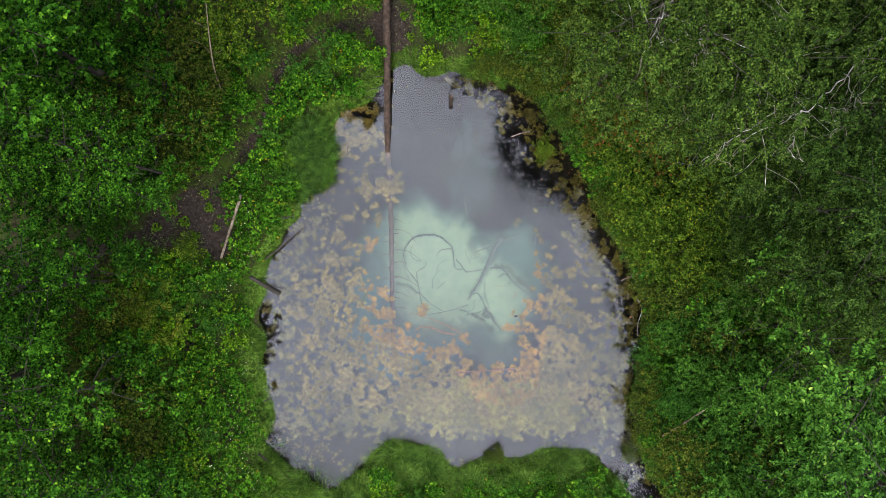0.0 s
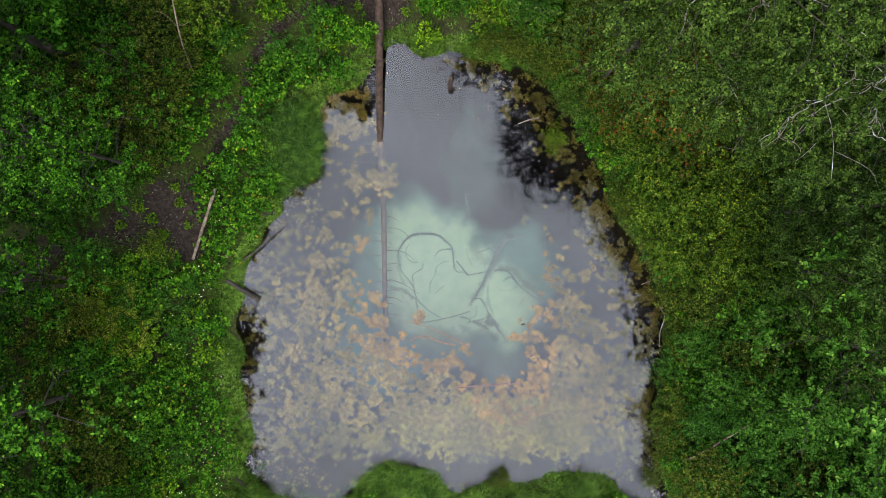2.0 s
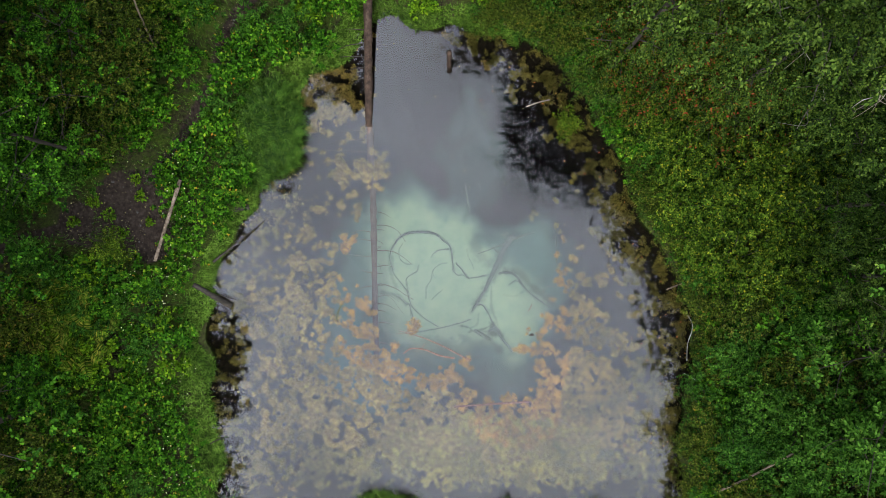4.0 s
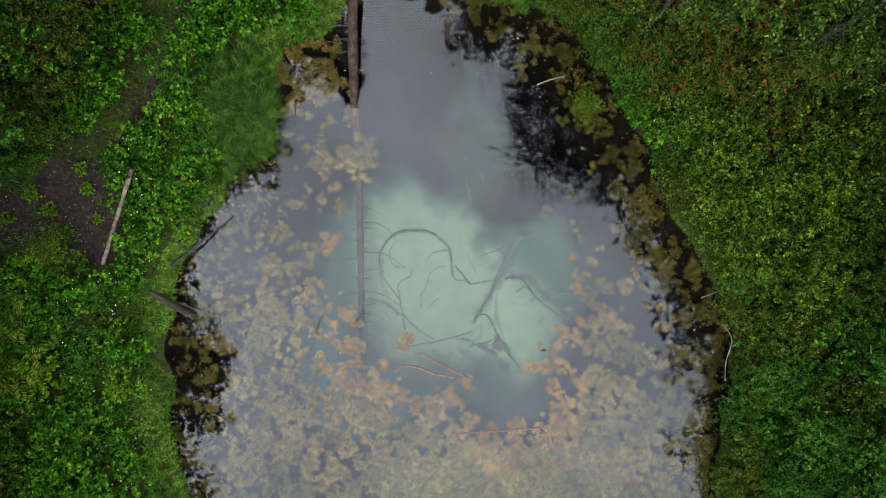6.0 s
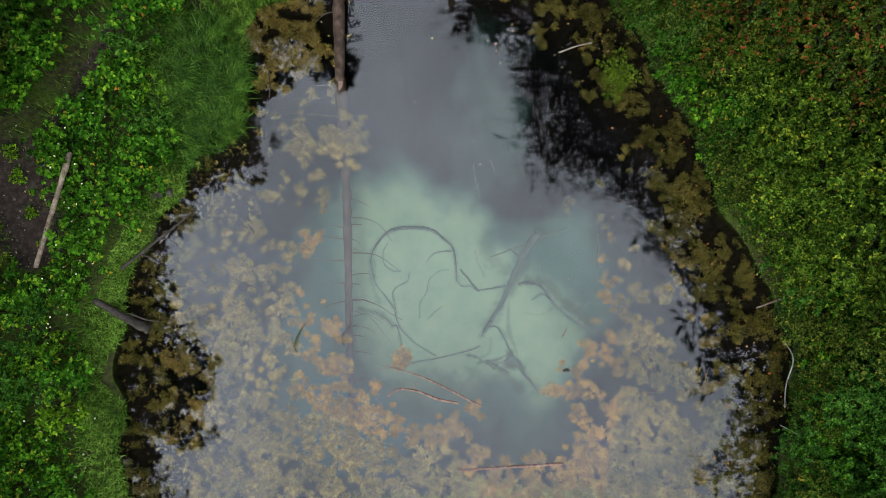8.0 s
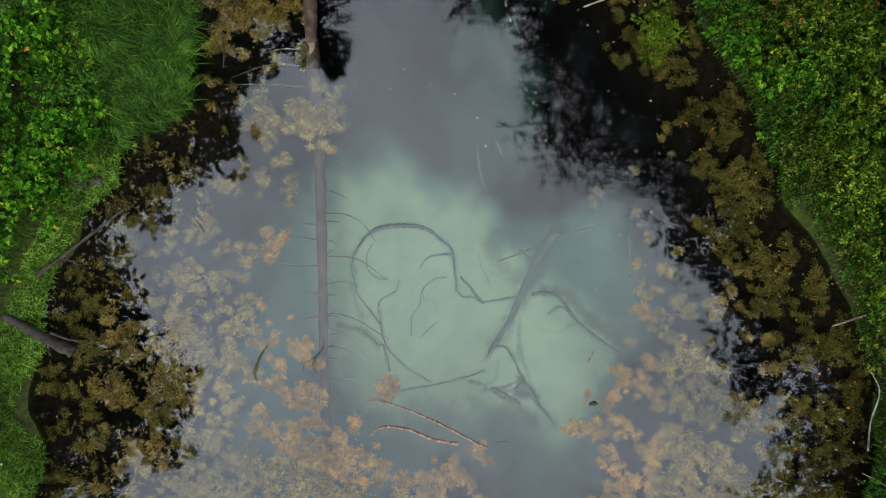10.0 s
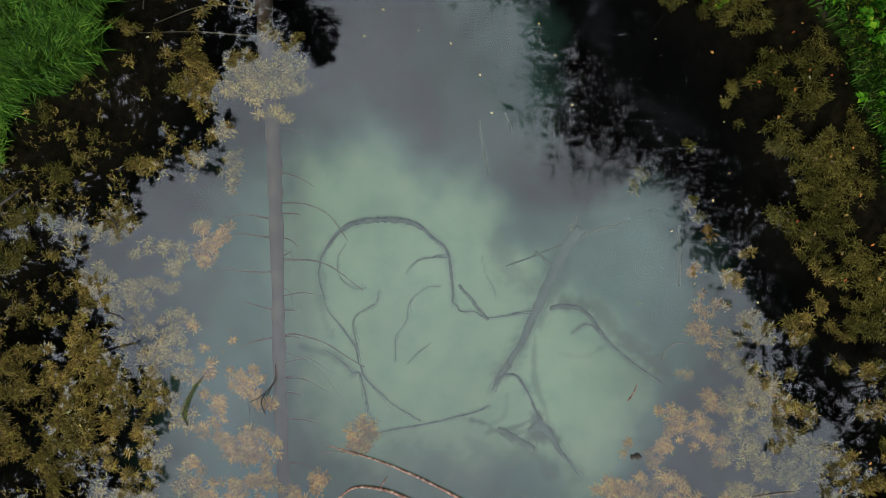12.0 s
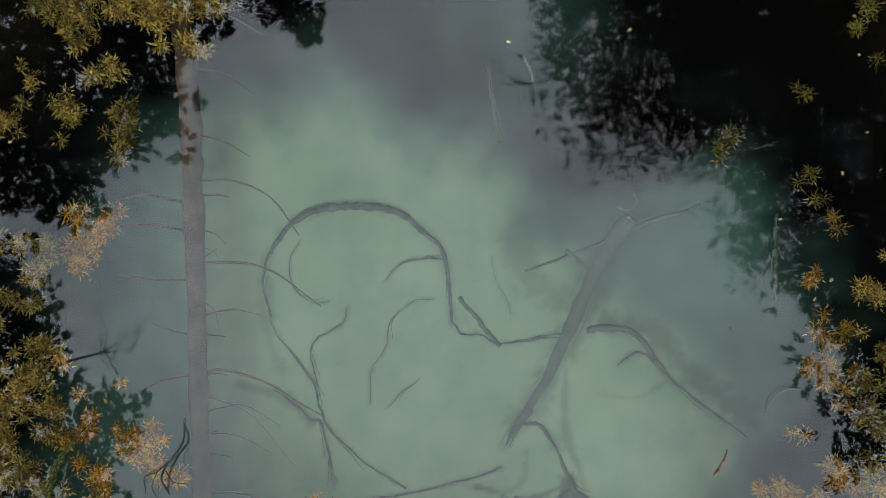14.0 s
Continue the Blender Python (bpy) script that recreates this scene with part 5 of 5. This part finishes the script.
def fallen_trunk():
    g = np.random.default_rng(7)
    ob = thing("fallen_tree", "fallen conifer trunk lying from the bank down into the pond", "log")
    dry = [(-3.15, 19.0, 2.1), (-3.28, 14.0, 1.55), (-3.33, 9.5, 0.75), (-3.38, 6.5, 0.25), (-3.40, 4.75, -0.06)]
    dry_trunk = part("dry_trunk", tubes_mesh("dry_trunk", [(dry, 0.21, 0.145)], BARK, 14, 14, g), ob, "brown barkless upper trunk")
    wet = [(-3.40, 4.85, -0.10), (-3.31, 2.2, -0.50), (-3.28, -0.2, -0.68), (-3.24, -3.2, -0.82), (-3.18, -6.6, -1.15)]
    sunken_trunk = part("sunken_trunk", tubes_mesh("sunken_trunk", [(wet, 0.148, 0.105)], SUNKEN, 14, 14, g), ob, "silted sunken end of the trunk")
    spine = smooth_line(wet, 12)
    # side branches: height along the trunk, then points out from it and their drop
    for y, out, r in ((-0.31, ((0.71, -0.07), (1.43, -0.58)), 0.02), (0.77, ((0.40, -0.01), (0.84, -0.22), (1.18, -0.69)), 0.017), (0.58, ((0.17, 0.01), (0.32, -0.01)), 0.02), (0.26, ((0.14, -0.08), (0.27, -0.21)), 0.013),
                      (-0.22, ((0.08, 0.11), (0.15, 0.17)), 0.014), (-0.85, ((0.32, 0.08), (0.69, 0.01)), 0.014), (-1.04, ((0.13, 0.0), (0.23, -0.02)), 0.018), (-1.65, ((0.19, 0.05), (0.72, -0.13), (1.11, -0.39), (1.45, -0.6)), 0.02),
                      (-1.74, ((0.13, 0.01), (0.26, -0.01)), 0.018), (-2.44, ((0.08, 0.03), (0.13, 0.06)), 0.018), (-2.5, ((0.31, -0.02), (0.75, -0.26)), 0.016), (-2.58, ((0.16, -0.02), (0.29, -0.07)), 0.015), (-3.21, ((0.26, 0.01), (0.6, -0.08)), 0.015),
                      (-2.02, ((0.23, 0.09), (0.47, 0.09), (0.9, -0.2)), 0.011), (1.38, ((0.26, -0.08), (0.59, -0.27)), 0.016), (2.1, ((0.3, -0.05), (0.7, -0.3)), 0.012), (2.9, ((0.35, 0.02), (0.8, -0.2)), 0.012), (3.7, ((0.3, -0.1), (0.6, -0.3)), 0.012),
                      (-0.32, ((-0.35, -0.01), (-1.02, 0.06)), 0.018), (-1.13, ((-0.19, 0.05), (-0.54, 0.15)), 0.016), (-1.74, ((-0.31, -0.08), (-0.61, -0.21)), 0.02), (-2.3, ((-0.06, -0.2), (-0.1, -0.5)), 0.012), (-3.0, ((-0.3, 0.05), (-0.5, -0.1)), 0.014),
                      (-4.0, ((0.3, -0.05), (0.7, -0.3)), 0.015), (-4.4, ((-0.3, -0.05), (-0.6, -0.3)), 0.015), (-5.0, ((0.4, 0.0), (0.8, -0.3)), 0.015), (-1.8, ((0.5, -0.25), (0.9, -0.75), (1.1, -1.0)), 0.007), (-0.6, ((0.1, -0.15), (0.16, -0.4)), 0.006), (0.0, ((0.12, -0.1), (0.2, -0.25)), 0.006)):
        root = spine[np.argmin(np.abs(spine[:, 1] - y))]
        pts = [tuple(root)] + [(root[0] + math.copysign(0.12, dx) + dx, root[1] + dy, root[2] - 0.16 * abs(dx)) for dx, dy in out]
        part("sunken_branch", tubes_mesh("sunken_branch", [(pts, r, r * 0.35)], SUNKEN, 6, 6, g, 0.2), sunken_trunk)
    for y, reach, bend in ((4.55, 1.2, -0.05), (4.2, 1.9, -0.25), (3.75, 2.2, 0.05), (0.55, 0.8, -0.05), (0.2, 0.9, -0.04)):
        z = spine[np.argmin(np.abs(spine[:, 1] - y))][2]
        pts = [(-3.4, y, z), (-3.4 - reach * 0.5, y + 0.06, z * 0.6), (-3.4 - reach, y + bend, z * 0.5 - 0.03)]
        part("pale_branch", tubes_mesh("pale_branch", [(pts, 0.018, 0.007)], PALEWOOD, 6, 5, g), sunken_trunk)
    for y, reach, bend, z in ((7.0, 0.9, -0.15, 0.30), (7.4, 1.1, 0.05, 0.36), (7.9, 1.3, -0.25, 0.45), (8.4, 1.0, 0.1, 0.5), (6.6, 0.6, -0.2, 0.24)):
        pts = [(-3.45, y, z), (-3.45 - reach * 0.5, y + bend * 0.3, z + 0.03), (-3.45 - reach, y + bend, z - 0.16)]
        part("dark_branch", tubes_mesh("dark_branch", [(pts, 0.025, 0.009)], DARKBARK, 6, 5, g), dry_trunk)
    return ob


fallen_trunk()

timber("pole", "pale weathered pole lying on the bank herbs", "pole", [(-10.45, 2.5, 1.15), (-10.95, 1.0, 1.1), (-11.5, -0.6, 1.0)], 0.075, 0.06, GREYWOOD, seed=3)
timber("rotten_log", "short rotten brown log jutting from the shore into the water", "log", [(-10.3, -1.55, 0.32), (-9.6, -2.0, 0.2), (-8.9, -2.42, 0.04)], 0.085, 0.115, DARKBARK, seed=4, knots=0.22)
timber("leaning_branch", "thin bare branch leaning from the bank into the water", "branch", [(-9.5, -0.65, 0.38), (-8.5, 0.2, 0.2), (-7.55, 1.02, 0.02)], 0.05, 0.02, DARKBARK, 7, 5,
       [([(-9.0, -0.25, 0.28), (-8.75, -0.35, 0.18), (-8.55, -0.5, 0.06)], 0.025, 0.012, DARKBARK)])
timber("wooden_post", "rotten brown post standing in the water", "post", [(-0.2, 7.1, -1.4), (-0.2, 7.15, 0.3), (-0.18, 7.25, 1.35)], 0.11, 0.085, BARK, 9, 6)
timber("floating_branch", "long peeled reddish branch floating on the water", "branch", [(-2.2, -3.4, -0.004), (-1.68, -3.53, 0.016), (-1.05, -3.74, 0.024), (-0.33, -4.06, 0.02), (0.31, -4.4, 0.014), (0.68, -4.57, 0.0)], 0.010, 0.034, REDWOOD, 8, 8,
       [([(-1.68, -3.53, 0.016), (-1.95, -3.5, 0.02), (-2.3, -3.52, -0.004)], 0.006, 0.003, REDWOOD), ([(0.82, -4.46, 0.0), (1.1, -4.42, 0.01), (1.27, -4.6, 0.012), (1.2, -5.0, 0.01), (0.95, -5.26, -0.004)], 0.006, 0.003, DARKBARK)])
timber("floating_branch", "bent peeled reddish branch floating on the water", "branch", [(-2.02, -4.32, -0.01), (-1.69, -4.10, 0.018), (-1.13, -4.16, 0.02), (-0.57, -4.38, 0.014), (0.02, -4.49, 0.0)], 0.018, 0.036, REDWOOD, 8, 9,
       [([(-1.3, -4.12, 0.02), (-1.2, -3.98, 0.03), (-1.16, -3.92, 0.03)], 0.012, 0.007, REDWOOD)])
timber("floating_stick", "straight reddish stick floating on the water", "stick", [(0.0, -6.42, 0.0), (1.5, -6.3, 0.015), (3.0, -6.2, 0.01)], 0.03, 0.036, REDWOOD, 8, 10)
twig = timber("mossy_twig", "moss-covered curved twig hanging in the water", "twig", [(-4.20, -2.06, -0.03), (-4.37, -2.24, 0.02), (-4.52, -2.45, 0.04), (-4.63, -2.69, 0.04), (-4.68, -2.89, 0.03), (-4.62, -3.08, -0.01)], 0.006, 0.014, DARKBARK, 6, 11)
g = np.random.default_rng(12)
line = smooth_line([(-4.39, -2.28, 0.02), (-4.52, -2.45, 0.03), (-4.63, -2.69, 0.03), (-4.68, -2.89, 0.02), (-4.64, -3.02, 0.0)], 12)
m = g.integers(0, len(line), 620)
thick = 0.012 + 0.036 * np.sin(np.pi * np.clip(m / len(line), 0.12, 0.95)) * g.uniform(0.6, 1.1, len(m))
d = unit(g.normal(0, 1, (len(m), 3)))
v, tr = leaves(line[m] + d * thick[:, None] * 0.6, d + g.normal(0, 0.4, d.shape), g.normal(0, 1, d.shape), thick * 0.9, 0.012, False)
part("moss", mesh_from("twig_moss", v, tr, MOSS), twig, "olive-green moss")
timber("looped_twig", "dark looped twig rising from the water", "twig", [(-3.11, -2.00, -0.03), (-3.08, -2.25, 0.08), (-3.23, -2.47, 0.13), (-3.31, -2.65, 0.1), (-3.28, -2.87, -0.02)], 0.012, 0.011, DARKBARK, 6, 12,
       [([(-3.17, -2.40, 0.1), (-3.36, -2.57, 0.1), (-3.53, -2.65, 0.05), (-3.55, -2.87, -0.02)], 0.009, 0.005, DARKBARK), ([(-3.26, -2.55, 0.11), (-3.19, -2.70, 0.06), (-3.06, -2.75, -0.01)], 0.007, 0.004, DARKBARK),
        ([(-3.36, -2.57, 0.1), (-3.43, -2.75, 0.08), (-3.39, -2.93, 0.0)], 0.006, 0.003, DARKBARK)])
STICKS = [("thin dark stick floating on the pondweed", (-6.05, 0.62), (-5.85, 0.30), 0.016, DARKBARK), ("short dark stick floating on the pondweed", (-6.05, -1.12), (-5.72, -1.26), 0.014, DARKBARK),
          ("pale stick caught in the pondweed", (5.05, -4.22), (5.75, -4.12), 0.018, GREYWOOD), ("thin pale twig caught in the pondweed", (3.45, -6.85), (3.95, -7.2), 0.010, PALEWOOD),
          ("thin pale twig caught in the pondweed", (4.15, -6.9), (4.75, -7.3), 0.012, PALEWOOD), ("short reddish stick on the water", (2.95, -2.6), (3.1, -2.3), 0.016, REDWOOD),
          ("thin upright stick rising from the cove", (-5.45, 4.95), (-5.42, 4.15), 0.018, DARKBARK), ("dark stick on the shallows", (-8.3, 0.15), (-8.05, -0.05), 0.018, DARKBARK)]
for i, (label, s, e, r, mat) in enumerate(STICKS):
    mid = ((s[0] + e[0]) / 2 + 0.03, (s[1] + e[1]) / 2 + 0.02, 0.012)
    timber("stick", label, "stick", [(*s, 0.004), mid, (*e, 0.006)], r, r * 0.6, mat, 6, 60 + i, per=4, knots=0.2)

# a patch of pale scum
g = np.random.default_rng(19)
q = np.column_stack([-6.55 + g.normal(0, 0.12, 44), -3.05 + g.normal(0, 0.2, 44), np.full(44, 0.008)])
v, tr = leaves(q, g.normal(0, 1, q.shape) * (1, 1, 0.02), np.array([0, 0, 1.0]) + g.normal(0, 0.05, q.shape), g.uniform(0.015, 0.04, 44), g.uniform(0.015, 0.035, 44))
tagged(new("pale_scum", mesh_from("pale_scum", v, tr, PALE)), "small patch of pale scum floating on the pond", "scum", kind="stuff")

timber("white_branch", "bare white curved branch at the waterline", "branch", [(9.07, -2.62, 0.25), (9.3, -3.14, 0.3), (9.12, -3.84, 0.28), (9.12, -4.5, 0.2)], 0.014, 0.022, WHITEBARK, 7, 13,
       [([(9.0, -5.0, 0.2), (9.3, -5.15, 0.3), (9.55, -5.35, 0.3)], 0.013, 0.008, WHITEBARK)])
timber("bank_log", "thin dark log lying along the edge of the bank", "log", [(-9.89, -10.46, 0.32), (-8.74, -11.45, 0.22), (-7.01, -12.87, 0.30)], 0.06, 0.045, DARKBARK, 8, 31)
timber("bowed_branch", "bowed pale branch dipping from the bank", "branch", [(1.7, 8.72, 0.30), (2.7, 8.44, 0.24), (3.69, 7.72, 0.06)], 0.026, 0.016, GREYWOOD, 7, 32)
timber("floating_stick", "pale stick floating among the mirrored trees", "stick", [(2.85, 5.5, 0.0), (3.3, 5.66, 0.016), (3.78, 5.78, 0.01)], 0.022, 0.03, PALEWOOD, 7, 33)
timber("log_stub", "short broken brown log at the water's edge", "log", [(-8.9, 1.32, 0.18), (-8.6, 1.44, 0.17), (-8.2, 1.55, 0.06)], 0.10, 0.12, DARKBARK, 9, 34, knots=0.25)
timber("bark_lump", "sodden dark lump of bark among the weed", "bark", [(3.0, -3.56, -0.01), (3.08, -3.53, 0.02), (3.17, -3.55, -0.01)], 0.035, 0.045, DARKBARK, 8, 35, knots=0.35)
timber("bent_stem", "thin pale stem bent over the water", "stem", [(3.53, -1.92, -0.02), (3.56, -1.75, 0.04), (3.68, -1.63, 0.06), (3.82, -1.60, 0.05), (3.99, -1.63, -0.01)], 0.007, 0.005, PALEWOOD, 6, 36)
timber("curled_stem", "small curled pale stem on the water", "stem", [(1.86, 0.44, 0.0), (1.97, 0.40, 0.012), (2.07, 0.48, 0.014), (2.05, 0.6, 0.0)], 0.006, 0.004, PALEWOOD, 6, 37)
timber("pale_stick", "short pale stick on the bank", "stick", [(8.3, -1.72, 0.25), (8.65, -1.52, 0.5), (9.05, -1.33, 0.62)], 0.02, 0.03, GREYWOOD, 7, 14)
timber("dead_sapling", "grey dead stem leaning through the shrubs", "stem", [(9.5, -9.8, 0.5), (10.5, -8.5, 1.9), (11.6, -7.1, 3.1)], 0.05, 0.03, GREYWOOD, 7, 15)
timber("dead_birch", "thin dead birch with short bare side twigs", "tree", [(-11.5, 7.4, 0.6), (-10.9, 8.0, 3.2), (-10.2, 8.6, 5.4), (-9.5, 9.3, 7.4)], 0.04, 0.014, GREYWOOD, 7, 16,
       [([(-10.5, 8.3, 4.6), (-10.8, 8.6, 4.9), (-11.2, 8.7, 5.0)], 0.009, 0.004, GREYWOOD), ([(-10.5, 8.3, 4.6), (-10.1, 8.2, 4.9), (-9.8, 8.3, 5.0)], 0.009, 0.004, GREYWOOD),
        ([(-10.0, 8.8, 6.0), (-10.4, 9.0, 6.2), (-10.6, 9.1, 6.3)], 0.008, 0.004, GREYWOOD)])


def bare_limb(label, trunk, spread, seed, bark=None, size=1.0, forks=3, name="bare_birch", r=0.021):
    """A dead birch: a leaning stem that ends in a fan of crooked bare white branches."""
    g = np.random.default_rng(seed)
    ob = thing(name, label, "tree" if name != "dead_branch" else "branch")
    bark = bark or WHITEBARK
    part("trunk", tubes_mesh("bare_trunk", [(trunk, r * 4, r * 1.7)], DARKBARK, 7, 6, g), ob)
    end = np.array(trunk[-1])
    way = unit(end - np.array(trunk[-2]))

    def fork(start, d, length, r, depth):
        pts = [start]
        for k in range(3):
            d = unit(d + g.normal(0, 0.22, 3))
            pts.append(pts[-1] + d * length / 3)
        part("branch", tubes_mesh("bare_branch", [(pts, r, r * 0.45)], bark, 5, 3, g, 0.2), ob)
        if depth:
            for q in (1, 2, 3, 3):
                nd = unit(d + g.normal(0, 0.55, 3) * (1, 1, 0.5))
                fork(pts[q], nd, length * g.uniform(0.45, 0.7), r * 0.55, depth - 1)

    for k in range(forks):
        fork(end, unit(way + g.normal(0, spread, 3) * (1, 1, 0.4)), size * g.uniform(1.5, 2.3), r, 2)
    return ob


def white_limbs(label, trunk, limbs, seed):
    """A dead birch: a dark stem and long white limbs, each with crooked twigs along it."""
    g = np.random.default_rng(seed)
    ob = thing("bare_birch", label, "tree")
    part("trunk", tubes_mesh("bare_trunk", [(trunk, 0.10, 0.05)], DARKBARK, 7, 6, g), ob)
    for pts, r in limbs:
        line = smooth_line(pts, 5)
        line = line + g.normal(0, 0.045, line.shape) * (1, 1, 1.6)
        part("branch", tubes_mesh("bare_limb", [(line, r * 0.6, r * 0.25)], WHITEBARK, 6, 2, g, 0.45), ob)
        for q in g.integers(2, len(line) - 1, 13):
            d = unit(line[q] - line[q - 2])
            twig = [line[q]]
            bend = g.normal(0, 0.8, 3) * (1, 1, 0.4)
            for k in range(5):
                d = unit(d + 0.35 * bend + g.normal(0, 0.38, 3) - (0, 0, 0.12))
                twig.append(twig[-1] + d * g.uniform(0.07, 0.2))
            part("twig", tubes_mesh("bare_twig", [(twig, r * g.uniform(0.16, 0.36), 0.003)], WHITEBARK if g.uniform() < 0.3 else PALEWOOD, 4, 2, g, 0.3), ob)
    return ob


white_limbs("bare white birch limbs fanning out over the shrubs", [(14.9, 8.7, 0.9), (14.0, 7.8, 7.0), (12.9, 6.8, 12.2), (12.01, 6.05, 13.5)],
            [([(12.01, 6.05, 13.5), (11.11, 5.22, 13.6), (10.51, 4.69, 13.7), (9.75, 3.85, 13.6), (9.0, 3.39, 13.4), (8.24, 3.01, 13.2), (7.78, 2.47, 13.0)], 0.036),
             ([(8.99, 4.05, 13.6), (8.54, 3.62, 13.6), (8.01, 3.16, 13.5), (7.47, 2.78, 13.3), (6.94, 2.37, 13.1)], 0.026), ([(9.75, 3.85, 13.6), (10.21, 3.62, 13.8), (10.66, 4.07, 14.0)], 0.018),
             ([(9.45, 3.7, 13.5), (9.3, 3.16, 13.5), (9.15, 2.7, 13.4), (9.61, 2.31, 13.3)], 0.022), ([(10.51, 4.69, 13.7), (10.66, 3.77, 13.8), (10.21, 3.16, 13.8), (9.76, 2.85, 13.6)], 0.018)], 5)
white_limbs("crooked bare white birch limbs among the crowns", [(8.8, 10.6, 0.9), (8.2, 9.4, 7.0), (7.1, 7.9, 12.4), (6.32, 7.02, 13.5)],
            [([(6.32, 7.02, 13.5), (5.71, 6.49, 13.6), (5.48, 6.1, 13.6), (5.33, 5.57, 13.5), (5.05, 5.18, 13.3)], 0.034), ([(5.36, 5.61, 13.5), (5.86, 5.56, 13.6), (6.32, 5.79, 13.6), (6.7, 5.94, 13.7)], 0.02),
             ([(6.67, 5.86, 13.7), (6.63, 5.4, 13.6), (6.48, 4.9, 13.4)], 0.024)], 8)

bare_limb("tall dead tree with a bare dark twiggy top", [(-18.9, -5.6, 0.9), (-18.7, -5.5, 10.0), (-18.6, -5.4, 20.0), (-18.5, -5.4, 24.0)], 0.9, 15, DARKBARK, 0.95, 6, "dead_tree", 0.035)
bare_limb("dead twiggy branch lying in the shallow water", [(-9.3, -1.95, 0.22), (-9.0, -2.1, 0.12), (-8.8, -2.15, 0.08), (-8.65, -2.2, 0.06)], 0.6, 16, DARKBARK, 0.24, 3, "dead_branch", 0.008)
bare_limb("dead twiggy branch lying in the shallow water", [(-9.7, -7.9, 0.2), (-9.5, -7.8, 0.1), (-9.35, -7.75, 0.08), (-9.2, -7.7, 0.05)], 0.6, 17, DARKBARK, 0.2, 3, "dead_branch", 0.008)

# ---- sunken roots and branches on the clay ----
def sunken(label, points, radii, fibres, seed, material=None):
    """A root half sunk into the silt, with thin fibres peeling off along it."""
    g = np.random.default_rng(seed)
    line = smooth_line(points, 5)
    n = len(line)
    wob = np.array([(0.030 * noise.noise((x * 2.6, y * 2.6, 1.0)) + 0.018 * noise.noise((x * 9, y * 9, 2.0)), 0.030 * noise.noise((x * 2.6, y * 2.6, 5.0)) + 0.018 * noise.noise((x * 9, y * 9, 7.0))) for x, y in line.tolist()])
    line = line + wob
    rad = np.interp(np.linspace(0, 1, n), np.linspace(0, 1, len(radii)), radii)
    bed = ground_height(line)
    dip = np.array([noise.noise((x * 3.1, y * 3.1, 6.0)) for x, y in line.tolist()])
    ob = thing("sunken_root", label, "root")
    pts = np.column_stack([line, bed + rad * (0.15 + 0.5 * dip) - (1.0 if material is SILTED else 0.6) * np.maximum(rad - 0.04, 0)])
    part("stem", tubes_mesh("sunken_root", [(pts, tuple(rad), rad[-1])], material or ROOT, 8, 2, g, 0.24 if max(radii) < 0.1 else 0.06), ob)
    side = np.gradient(line, axis=0)
    side = unit(np.stack([-side[:, 1], side[:, 0]], axis=1))
    for k in range(fibres):
        a = int(g.integers(0, max(1, n - 5)))
        e = min(n, a + int(g.integers(5, 14)))
        s = np.linspace(0, 1, e - a)
        off = g.choice([-1, 1]) * (rad[a:e] * g.uniform(0.5, 1.2) + (0.015 + 0.07 * g.uniform(0, 1)) * s ** 2)
        q = line[a:e] + side[a:e] * off[:, None] + g.normal(0, 0.006, (e - a, 2))
        part("fibre", tubes_mesh("root_fibre", [(np.column_stack([q, ground_height(q) + 0.004]), 0.0075, 0.003)], material or ROOT, 5, 2, g, 0.25), ob)
    return ob


for i, (label, points, radii, fibres) in enumerate(ROOTS):
    radii = tuple(r * (0.72 if max(radii) < 0.03 else 0.9) for r in radii)
    sunken(label, points, radii, fibres, 200 + i, SILTED if max(radii) > 0.12 else None)
sunken("short pale-edged stick on the clay", [(0.08, -0.72), (0.36, -1.07), (0.66, -1.42)], (0.032, 0.036, 0.03), 0, 231, SILTWOOD)
sunken("blurred short stick on the silt", [(1.6, -0.05), (1.85, -0.25), (2.1, -0.4)], (0.03, 0.034, 0.02), 0, 232, SILTWOOD)
sunken("pale sunken stick in the open water", [(0.47, 2.6), (0.53, 2.1), (0.63, 1.5)], (0.02, 0.026, 0.02), 1, 233, SILTWOOD)
sunken("short pale sunken stick in the open water", [(1.0, 2.7), (1.07, 2.5), (1.12, 2.35)], (0.014, 0.018, 0.012), 0, 234, SILTWOOD)
sunken("upright-lying pale sunken stick", [(4.22, 0.45), (4.26, -0.1), (4.29, -0.7)], (0.02, 0.03, 0.024), 0, 235, SILTWOOD)
sunken("thin pale sunken branch at the edge of the silt", [(1.0, -0.36), (1.9, -0.02), (2.6, 0.3), (3.4, 0.57)], (0.012, 0.03, 0.034, 0.02), 2, 236, SILTWOOD)
sunken("broad pale plank-like root half sunk in silt", [(0.86, -3.6), (1.2, -3.8), (1.56, -4.02)], (0.06, 0.085, 0.075), 1, 237, SILTWOOD)
